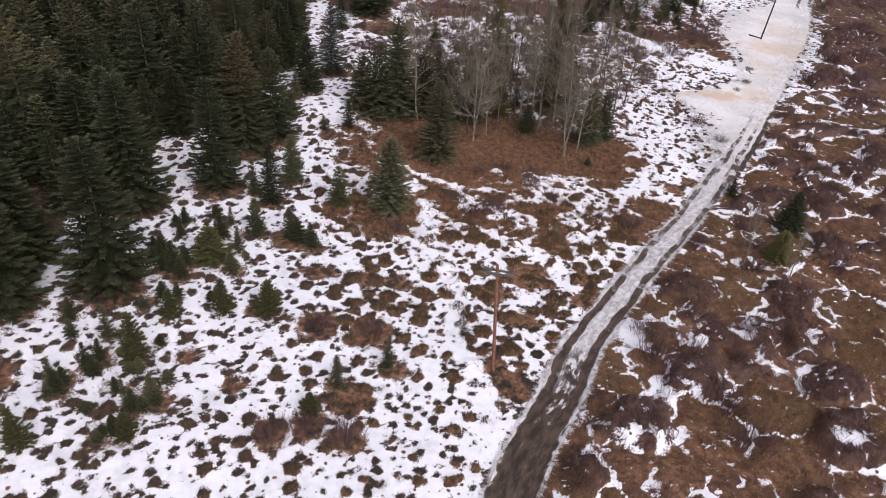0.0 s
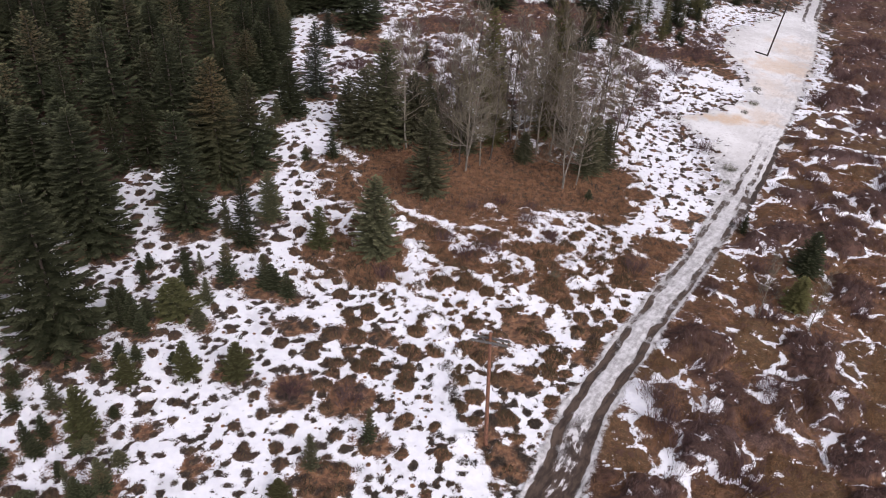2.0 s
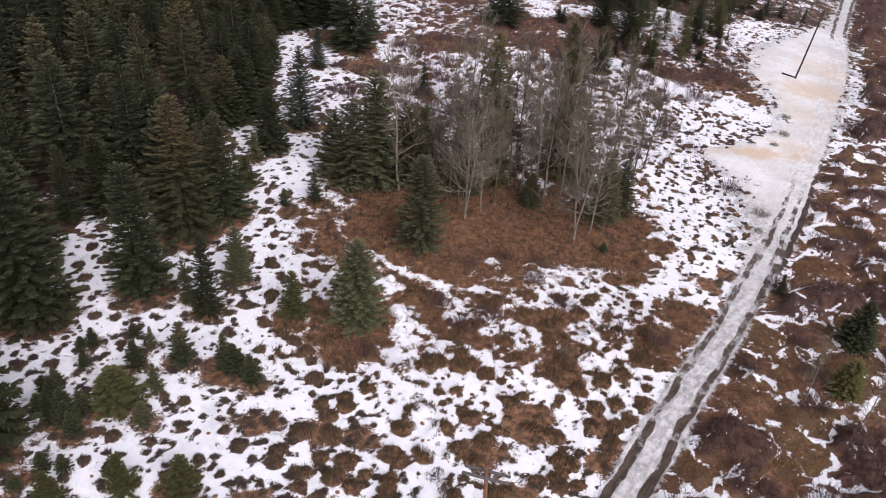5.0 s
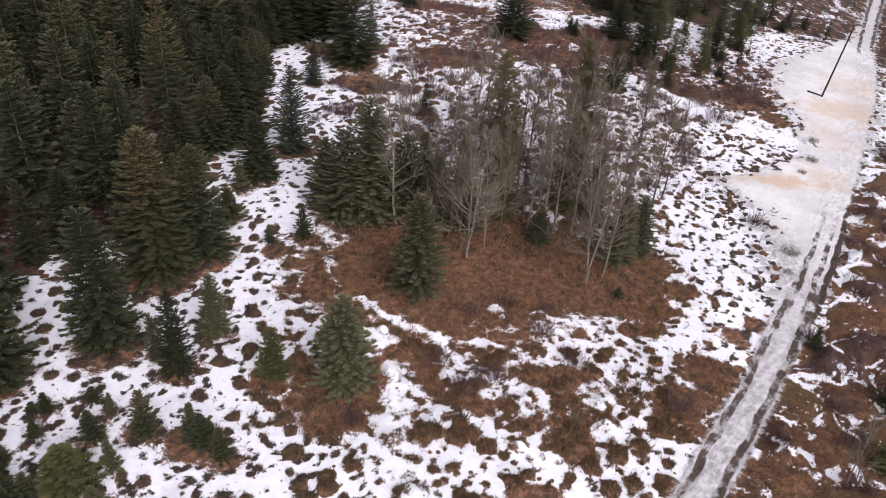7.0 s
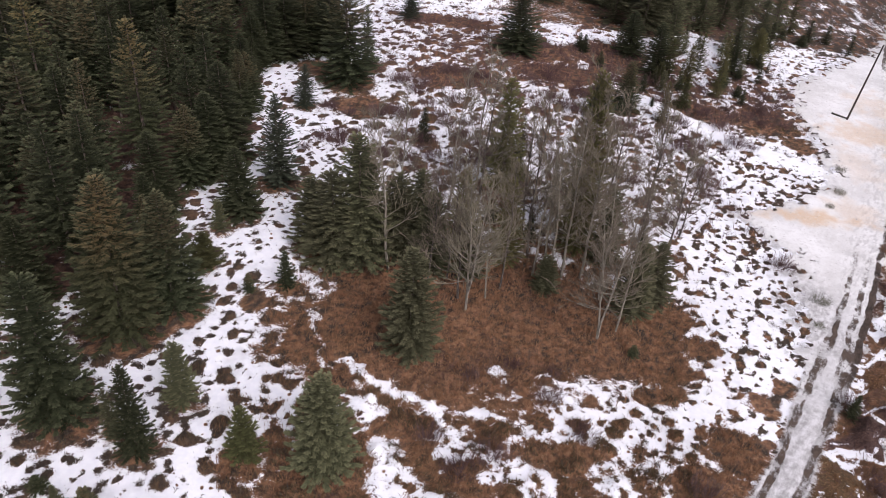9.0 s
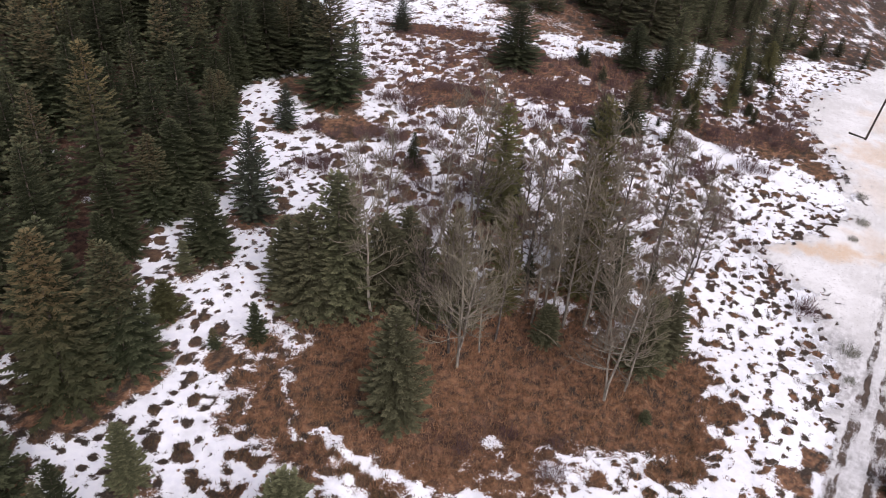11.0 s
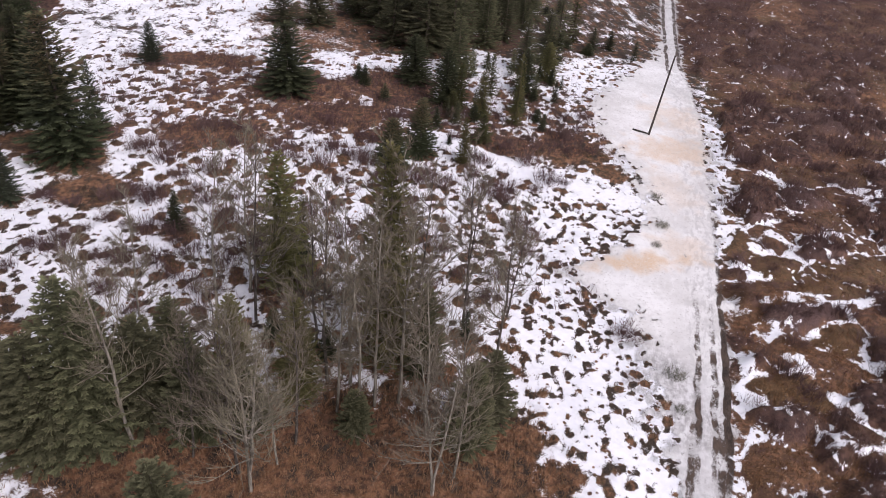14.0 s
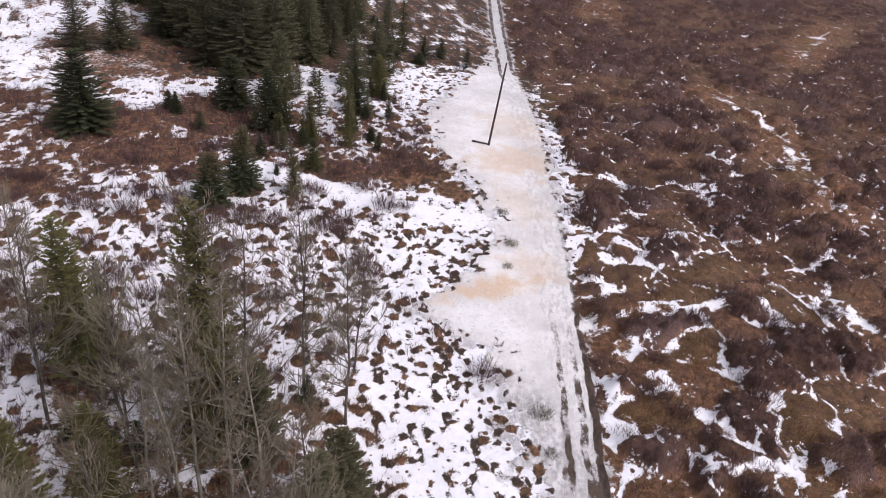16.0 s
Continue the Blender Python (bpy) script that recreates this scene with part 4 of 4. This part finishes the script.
    for (x0, y0), (x1, y1) in zip(FOREST[:14], FOREST[1:15]):
        n = max(1, int(math.hypot(x1 - x0, y1 - y0) / 2.3))
        for k in range(n):
            f = (k + rng.uniform(0.2, 0.8)) / n
            x, y = x0 + f * (x1 - x0) - rng.uniform(0.3, 1.8), y0 + f * (y1 - y0)
            if all((x - a) ** 2 + (y - b) ** 2 > 4.4 for a, b in taken):
                taken.append((x, y))
                tall = rng.uniform(6.0, 10.5)
                rows.append((rng.choice(("green", "green2")), x, y, tall, tall * rng.uniform(0.25, 0.31)))
    for poly, low, high, gap, box, cap in ((FOREST, 8.5, 12.5, 2.7, (-56, -13, 16, 135), 155), (FAR_FOREST, 5.5, 11.0, 4.2, (0, 60, 128, 165), 36)):
        count = 0
        for _ in range(9000):
            x, y = rng.uniform(box[0], box[1]), rng.uniform(box[2], box[3])
            if not bool(inside(np.array([x]), np.array([y]), poly)[0]) or x < -40 - 0.3 * (y - 12):
                continue
            if any((x - a) ** 2 + (y - b) ** 2 < gap * gap for a, b in taken):
                continue
            taken.append((x, y))
            tall = rng.uniform(low, high)
            kind = rng.choice(("wood1", "wood2", "wood1", "wood2", "wood3", "wood4" if rng.random() < 0.4 else "wood1"))
            # the far wood is all of the haze-paled kind
            rows.append((kind if poly is FOREST else rng.choice(("wood5", "wood5", "wood5")), x, y, tall, tall * rng.uniform(0.22, 0.28)))
            count += 1
            if count >= cap:
                break
    plant_all(kinds, rows, rng)

    # the inner and farther forest, joined
    crown = spruce_crown("crown", 31, 9.0, 2.2, 0.52, 0.36, NEEDLES, width=0.22)
    me_v = np.array([v.co[:] for v in crown.vertices])
    me_f = np.array([p.vertices[:] for p in crown.polygons])
    me_t = np.array([d.value for d in crown.attributes["tip"].data], np.float32)
    bpy.data.meshes.remove(crown)
    verts, faces = [], []
    for poly, box, cap in ((FOREST, (-70, -15, 14, 150), 150), (FAR_FOREST, (0, 66, 140, 200), 14)):
        count = 0
        for _ in range(6000):
            x, y = rng.uniform(box[0], box[1]), rng.uniform(box[2], box[3])
            if count >= cap or not bool(inside(np.array([x]), np.array([y]), poly)[0]) or x < -66 - 0.35 * (y - 12):
                continue
            if any((x - a) ** 2 + (y - b) ** 2 < 5.3 for a, b in taken):
                continue
            taken.append((x, y))
            count += 1
            tall, a = rng.uniform(7.5, 11.5), rng.uniform(0, 6.28)
            w = tall * rng.uniform(0.25, 0.31) / 2.2
            turn = np.array([[w * math.cos(a), -w * math.sin(a), 0], [w * math.sin(a), w * math.cos(a), 0], [0, 0, tall / 9.0]])
            faces.append(me_f + len(verts) * len(me_v))
            verts.append(me_v @ turn.T + (x, y, level(x, y) - 0.1))
    forest = soup("spruce_forest", np.concatenate(verts), np.concatenate(faces), NEEDLES)
    forest.attributes.new("tip", "FLOAT", "POINT").data.foreach_set("value", np.tile(me_t, len(verts)))
    tagged(new("spruce_forest", forest), "dense dark spruce forest behind the clearing", "forest", kind="stuff")

    # young conifers in the clearing
    small_trunk = spruce_trunk(3.0, 0.05)
    small = lambda seed, mat: spruce_crown("crown", seed, 3.0, 0.95, 0.20, 0.10, mat, bare=0.04, ragged=0.45, width=0.062, taper=0.8)
    young = {
        "green": (tree("young_spruce", small_trunk, small(21, NEEDLES), "knee to head high dark green young spruce in the snow", "young spruce", "young spruces"), 3.0, 0.85),
        "blue": (tree("young_spruce", small_trunk, small(22, GREY_NEEDLES), "small grey-green spruce sapling in the snow", "young spruce", "young spruces"), 3.0, 0.85),
        "olive": (tree("young_spruce", small_trunk, small(23, YOUNG_NEEDLES), "small olive green conifer on a grass hummock", "young spruce", "young spruces"), 3.0, 0.85),
    }
    more = []
    while len(more) < 24:
        x, y = rng.uniform(20, 46), rng.uniform(103, 130)
        if abs(x - 30 - 0.55 * (y - 112)) < 7:
            more.append((round(x, 1), round(y, 1), rng.uniform(1.5, 4.2), rng.uniform(0.5, 1.2)))
    while len(more) < 40:
        x, y = rng.uniform(42, 58), rng.uniform(126, 160)
        if float(road_side(x, y)) < -5:
            more.append((round(x, 1), round(y, 1), rng.uniform(2.0, 6.5), rng.uniform(0.7, 1.5)))
    while len(more) < 62:
        x, y = rng.uniform(-23, -12), rng.uniform(17, 46)
        if x < -13.5 - 0.25 * abs(y - 30) * (y < 30):
            more.append((round(x, 1), round(y, 1), rng.uniform(1.0, 2.8), rng.uniform(0.5, 0.9)))
    olive = {(-10.6, 33.1), (-7.9, 48.0), (30.3, 47.6), (27, 104.5), (-17.8, 27.5)}
    plant_all(young, [("olive" if (x, y) in olive else ("blue" if k % 6 == 1 else "olive" if k % 9 == 3 else "green"), x, y, (1.15 if y > 36 else 0.95) * h, (1.2 if y > 36 else 1.1) * r) for k, (x, y, h, r) in enumerate(YOUNG + more)], rng)


def aspens():
    rng = random.Random(17)
    kinds = {}
    for k, (seed, bark, fork, text) in enumerate(((1, ASPEN_BARK, 1, "bare pale grey aspen with fine twigs"), (2, ASPEN_BARK, 2, "bare forked aspen with pale bark"),
                                                  (3, DARK_BARK, 1, "bare dark-stemmed aspen with fine twigs"), (4, ASPEN_BARK, 1, "bare slender grey aspen"), (5, DARK_BARK, 1, "bare grey-brown aspen with spreading limbs"))):
        trunk, crown = bare_tree(seed, 10.0, 2.7 if k in (1, 4) else 2.1, bark, fork)
        kinds[k] = (tree("aspen_tree", trunk, crown, text + " in the grassy grove", "aspen tree", "bare aspens"), 10.0, 2.0)
    rows = [(1, 3.6, 62.9, 11.0), (4, 3.0, 64.2, 10.0), (1, 12.9, 61.6, 8.6), (0, 14.3, 62.6, 8.6), (0, 8.5, 68.2, 11.5), (3, 10.0, 67.9, 11.0), (3, 10.8, 68.5, 11.5), (3, 12.2, 68.5, 11.5),
            (3, -2.4, 66.8, 11.0), (2, 7.8, 74.3, 11.0), (2, 19.4, 71.9, 9.5), (2, 19.4, 80.0, 9.5), (0, -2.3, 72.0, 12.0), (3, 3.6, 80.2, 11.0), (3, 1.4, 76.7, 11.0),
            (4, 21.3, 76.1, 8.0), (2, 4.0, 77.1, 11.0), (0, 11.1, 72.8, 12.0), (3, 12.3, 73.3, 12.0), (2, 17.9, 75.4, 9.5), (4, 6.0, 66.0, 9.0), (3, 26.4, 44.2, 5.2), (3, 29.5, 42.5, 5.0), (3, -4.8, 69.4, 9.0), (3, 13.5, 66.0, 9.5)]
    rows += [(0, 9.6, 70.2, 12.5), (4, 8.2, 70.8, 11.5), (4, 13.6, 72.6, 11.5), (2, 11.8, 74.2, 12.0), (4, 15.6, 66.4, 8.0), (4, 2.0, 66.4, 9.5), (4, 0.6, 65.6, 8.0), (0, 5.0, 64.6, 8.5)]
    plant_all(kinds, [(k, x, y, 1.12 * h, 2.0 * h / 10) for k, x, y, h in rows], rng)


def shrubs():
    rng = random.Random(27)
    kinds = {}
    for k, (seed, mat, text, tall, reach, stems) in enumerate((
            (1, WILLOW, "dark leafless willow shrub on a grass hummock", 0.95, 0.9, 105), (2, WILLOW, "low dark brown leafless shrub", 0.85, 0.95, 90),
            (3, SAGE, "grey-green brush growing out of the packed snow", 0.85, 0.8, 110), (4, WILLOW, "dense dark reddish brown willow thicket", 1.1, 1.25, 115))):
        ob = new("willow_shrub" if mat is WILLOW else "brush_clump")
        part("twig_fan", shrub_mesh(seed, tall, reach, stems, mat, 0.011 if mat is WILLOW else 0.008), ob)
        kinds[k] = (tagged(ob, text, "shrub", "leafless shrubs"), tall, reach)
    left = [(0, -7.0, 31.9, 1.5), (1, -3.2, 31.8, 1.6), (1, -7.9, 22.1, 1.2), (1, -3.6, 22.5, 1.3), (0, -6.0, 23.0, 1.1), (0, 3.9, 48.9, 1.2), (0, 5.7, 49.9, 1.2), (1, 6.9, 57.8, 0.6),
            (1, 4.2, 56.2, 0.6), (1, 9.6, 57.4, 0.6), (1, 2.0, 50.9, 0.9), (2, 10.9, 47.1, 0.9), (1, 9.2, 55.0, 0.9), (1, 11.0, 52.4, 0.9), (1, -2.6, 44.9, 0.8), (2, 41.5, 93.1, 1.1),
            (2, 39.4, 87.8, 1.2), (2, 37.3, 84.7, 0.9), (0, 29.3, 73.5, 1.3), (2, 31.1, 69.1, 1.5), (2, 30.0, 66.0, 0.9)]
    right = [(0, 49.3, 90.8, 1.6), (3, 53.4, 88.3, 1.4), (0, 62.0, 91.1, 1.3), (0, 66.5, 90.2, 1.5), (3, 42.4, 75.2, 1.0), (3, 48.4, 74.0, 1.5), (3, 52.0, 74.1, 1.3), (3, 53.7, 72.2, 1.2), (3, 39.7, 66.2, 1.4),
             (3, 66.0, 79.3, 1.8), (3, 72.1, 79.9, 1.8), (0, 73.9, 88.8, 2.0), (3, 56.4, 92.2, 1.5), (1, 55.6, 100.0, 1.5), (1, 48.4, 70.8, 1.1), (3, 51.5, 70.0, 1.3), (3, 59.9, 72.0, 1.6)]
    right += [(1, 75.9, 111.7, 1.6), (0, 16.5, 34.9, 1.3), (1, 16.8, 32.2, 1.3), (0, 24.9, 36.0, 1.3), (1, 19.5, 32.5, 1.1), (3, 27.4, 35.2, 1.2), (1, 17.4, 29.7, 1.1), (3, 30.7, 41.9, 1.3),
              (1, 27.0, 44.2, 1.1), (1, 17.7, 49.0, 1.0), (3, 34.8, 45.4, 1.3), (0, 28.5, 50.9, 1.2), (3, 29.2, 57.8, 1.2)]
    for _ in range(70):
        y = rng.uniform(24, 120)
        x = float(np.interp(y, [p[1] for p in ROAD], [p[0] for p in ROAD])) + rng.uniform(5, 38)
        right.append((rng.choice((1, 3, 3)), x, y, rng.uniform(0.7, 1.6)))
    back = []
    for _ in range(120):
        y = rng.uniform(76, 112)
        back.append((rng.choice((0, 1, 3, 1)), rng.uniform(-6, 0.55 * y - 19.5), y, rng.uniform(0.7, 1.3)))
    for _ in range(16):
        back.append((rng.choice((0, 1, 3)), rng.uniform(-13, -3), rng.uniform(83, 96), rng.uniform(0.7, 1.3)))
    plant_all(kinds, [(k, x, y, r * rng.uniform(0.8, 1.05), r) for k, x, y, r in [(k, x, y, (0.82 if k == 2 else 0.9) * r) for k, x, y, r in left] + right + back], rng)


def blades_at(name, label, mat, x, y, z, tall, lean, wide, rng):
    """Thin pointed blades, one at each place, as one mesh of stuff."""
    n = len(x)
    a, b = rng.uniform(0, 6.28, n), rng.uniform(0, 6.28, n)
    foot = np.stack([x, y, z - 0.02], 1)
    side = np.stack([np.cos(b) * wide, np.sin(b) * wide, np.zeros(n)], 1)
    top = foot + np.stack([np.cos(a) * lean * tall, np.sin(a) * lean * tall, tall], 1)
    verts = np.stack([foot - side, foot + side, top], 1).reshape(-1, 3)
    tagged(new(name, soup(name, verts, np.arange(n * 3).reshape(-1, 3), mat)), label, "undergrowth", kind="stuff")


def tufts(name, label, count, boxes, mat, tall, wide, blades, keep, seed, loose=0.13):
    """Loose standing blades and stems over part of the land, as one mesh of stuff."""
    rng = np.random.default_rng(seed)
    x, y = np.concatenate([np.stack([rng.uniform(a, b, int(count * w)), rng.uniform(c, d, int(count * w))]) for a, b, c, d, w in boxes], 1)
    fields = land(x, y)
    ok = keep(x, y, fields, rng.random(len(x)))
    x, y, z = x[ok], y[ok], surface(x, y, fields)[ok]
    n = len(x) * blades
    x, y, z = (np.repeat(v, blades) for v in (x, y, z))
    blades_at(name, label, mat, x + rng.normal(0, loose, n), y + rng.normal(0, loose, n), z, tall * rng.uniform(0.5, 1.15, n), rng.uniform(0.1, 0.8, n), wide, rng)


def tussocks():
    """Blades on the tussocks and clods in the snow: dark ones and brown ones."""
    rng = np.random.default_rng(5)
    x = np.concatenate([rng.uniform(-25, 18, 330000), rng.uniform(-14, 40, 140000)])
    y = np.concatenate([rng.uniform(15, 60, 330000), rng.uniform(60, 104, 140000)])
    tuft, clod, _ = tussock_field(x, y)
    ok = (np.minimum(tuft, clod) < 0.02) & (road_side(x, y) < -1.2)
    x, y, tuft = x[ok], y[ok], tuft[ok]
    fields = land(x, y)
    grove = np.hypot((x - 5.5) / 12, (y - 61) / 8) < 1
    ok = (fields["snow"] < 0.15) & (fields["road"] < 0.2) & ~grove
    z = surface(x, y, fields)
    n = len(x)
    tall = (0.17 + 0.42 * np.clip(-tuft, 0, 0.5)) * rng.uniform(0.5, 1.25, n)
    dark = rng.random(n) < 0.15 + 0.8 * fields["dusk"]
    for name, label, mat, pick in (("dark_tussock", "dark olive-brown tussocks standing out of the snow", MOSS, ok & dark),
                                   ("brown_tussock", "brown and straw coloured tussock grass in the snow", TUSSOCK, ok & ~dark)):
        blades_at(name, label, mat, x[pick], y[pick], z[pick], tall[pick], rng.uniform(0.1, 0.9, pick.sum()), 0.028, rng)


def thickets(seed, gap, spot, fits, blades, size, wide):
    """Rounded clumps of leafless scrub on the mounds of the heath, as one mesh of stuff."""
    rng = np.random.default_rng(seed)
    x0, x1, y0, y1 = (int(v / gap) for v in spot)
    gx, gy = np.meshgrid(np.arange(x0, x1), np.arange(y0, y1))
    gx, gy = gx.ravel().astype(float), gy.ravel().astype(float)
    x, y, who, chance = (gx + hash2(gx, gy, 61)) * gap, (gy + hash2(gx, gy, 62)) * gap, hash2(gx, gy, 63), hash2(gx, gy, 64)
    ok = (road_side(x, y) > 2.6) & fits(x, y)
    x, y, who, chance = x[ok], y[ok], who[ok], chance[ok]
    fields = land(x, y)
    ok = (fields["road"] < 0.1) & (fields["snow"] < 0.5) & (fields["heath"] > 0.25 + 0.62 * chance)
    x, y, z, r = x[ok], y[ok], surface(x, y, fields)[ok], size * (0.65 + 0.7 * who[ok])
    x, y, z, r = (np.repeat(v, blades) for v in (x, y, z, r))
    n = len(x)
    a, q = rng.uniform(0, 6.28, n), np.sqrt(rng.random(n))
    tall = (0.34 + 0.55 * r) * np.sqrt(1.1 - q * q) * rng.uniform(0.45, 1.2, n)
    blades_at("willow_thicket", "rounded clumps of dark maroon leafless willow scrub", WILLOW, x + np.cos(a) * q * r, y + np.sin(a) * q * r, z, tall, rng.uniform(0.05, 0.8, n), wide, rng)


def undergrowth():
    tussocks()
    tufts("meadow_scrub", "brown leafless scrub in the snowy meadow", 5200, [(-12, 44, 102, 130, 0.75), (-4, 30, 76, 102, 0.25)], WILLOW, 0.7, 0.02, 16,
          lambda x, y, f, r: (f["snow"] < -0.15) & (f["road"] < 0.1) & (road_side(x, y) < -3), 6, 0.3)
    tufts("dead_grass", "rust-brown dead grass lying under the aspens", 26000, [(-10, 22, 43, 74, 1.0)], HAY, 0.32, 0.024, 4,
          lambda x, y, f, r: (f["snow"] < -0.1) & (f["road"] < 0.3) & (road_side(x, y) < -1), 2)
    tufts("heath_brush", "dark reddish brown leafless heath brush", 30000, [(8, 75, 20, 100, 0.62), (45, 150, 80, 170, 0.38)], HEATH, 0.30, 0.022, 5,
          lambda x, y, f, r: (f["snow"] < -0.1) & (f["road"] < 0.2) & (f["heath"] * 1.3 > r) & (road_side(x, y) > 1), 3)
    tufts("heath_grass", "orange-brown grass and low brush between snow patches", 32000, [(8, 48, 20, 78, 0.7), (36, 90, 60, 120, 0.3)], OCHRE, 0.28, 0.026, 5,
          lambda x, y, f, r: (f["snow"] < -0.1) & (f["road"] < 0.2) & (road_side(x, y) > 1.5) & (r > f["heath"] * 1.5), 8, 0.2)
    thickets(9, 0.95, (6, 66, 18, 100), lambda x, y: y + 0.5 * x < 112, 62, 0.62, 0.016)
    thickets(10, 1.9, (30, 190, 60, 230), lambda x, y: (y + 0.5 * x >= 112) & (road_side(x, y) < 110 + 0.2 * (y - 100)), 58, 1.2, 0.030)


# ---- utility poles ----
def beam(name, size, mat, m):
    bm = bmesh.new()
    bmesh.ops.create_cube(bm, size=1, matrix=Matrix.Diagonal((*size, 1)))
    bmesh.ops.bevel(bm, geom=bm.edges[:], offset=0.012, segments=1, affect="EDGES")
    bm.transform(m)
    return finish(name, bm, mat, False)


def utility_pole(x, y, tall, lean, turn, shaft_mat, label, arms):
    ob = new("utility_pole")
    out = ([], [])
    tube(out, [(0, 0, -0.4), (0, 0, tall * 0.3), (0, 0, tall * 0.7), (0, 0, tall)], [0.125, 0.115, 0.10, 0.085], 14)
    k = len(out[0])
    out[0].append(Vector((0, 0, tall + 0.03)))
    quads = out[1] + [(k - 14 + i, k - 14 + (i + 1) % 14, k, k) for i in range(14)]
    bm = bmesh.new()
    vs = [bm.verts.new(v) for v in out[0]]
    for q in quads:
        bm.faces.new([vs[i] for i in dict.fromkeys(q)])
    part("shaft", finish("shaft", bm, shaft_mat), ob)
    for drop, length, off in arms:
        for side in (-1, 1) if off else (1,):
            arm = part("crossarm", beam("crossarm", (length, 0.10, 0.13), ARM_WOOD, pose(0, side * (off + 0.11), tall - drop)), ob)
        for u in (-0.46, -0.3, 0.3, 0.46):
            bm = bmesh.new()
            bmesh.ops.create_cone(bm, cap_ends=True, segments=10, radius1=0.02, radius2=0.02, depth=0.14, matrix=pose(0, 0, 0.07))
            bmesh.ops.create_cone(bm, cap_ends=True, segments=10, radius1=0.065, radius2=0.035, depth=0.10, matrix=pose(0, 0, 0.18))
            bm.transform(pose(u * length, off + 0.11, tall - drop + 0.065))
            part("insulator", finish("insulator", bm, PORCELAIN), ob)
        for u in (-1, 1):
            part("brace", beam("brace", (0.85, 0.012, 0.05), IRON, pose(u * 0.32, off + 0.175, tall - drop - 0.32, 0, -u * 42, 0)), ob)
    ob.matrix_basis = Matrix.Translation((x, y, level(x, y))) @ Matrix.Rotation(lean[0], 4, "Y") @ Matrix.Rotation(lean[1], 4, "X") @ Matrix.Rotation(radians(turn), 4, "Z")
    return tagged(ob, label, "utility pole", "utility poles")


def poles():
    utility_pole(5.22, 29.3, 8.2, (-0.092, -0.085), -16, OLD_WOOD, "leaning reddish brown wooden utility pole with double crossarm", [(0.55, 2.1, 0.10)])
    utility_pole(47.5, 107.5, 9.4, (0.035, 0.03), 20, DARK_WOOD, "dark wooden pole without crossarms beside the icy track", [])


def timber():
    bm = bmesh.new()
    bmesh.ops.create_cone(bm, cap_ends=True, segments=10, radius1=0.10, radius2=0.08, depth=1.95, matrix=pose(0, 0, 0, 0, 90, 0))
    for v in bm.verts:
        v.co.z += 0.02 * math.sin(v.co.x * 3)
    log = new("fallen_log", finish("fallen_log", bm, DARK_WOOD))
    log.matrix_basis = pose(46.75, 108.0, level(46.75, 108.0) + 0.2, 0, 0, -39)
    tagged(log, "dark weathered log lying on packed snow beside the pole", "log")


ground()
trees()
aspens()
shrubs()
undergrowth()
poles()
timber()
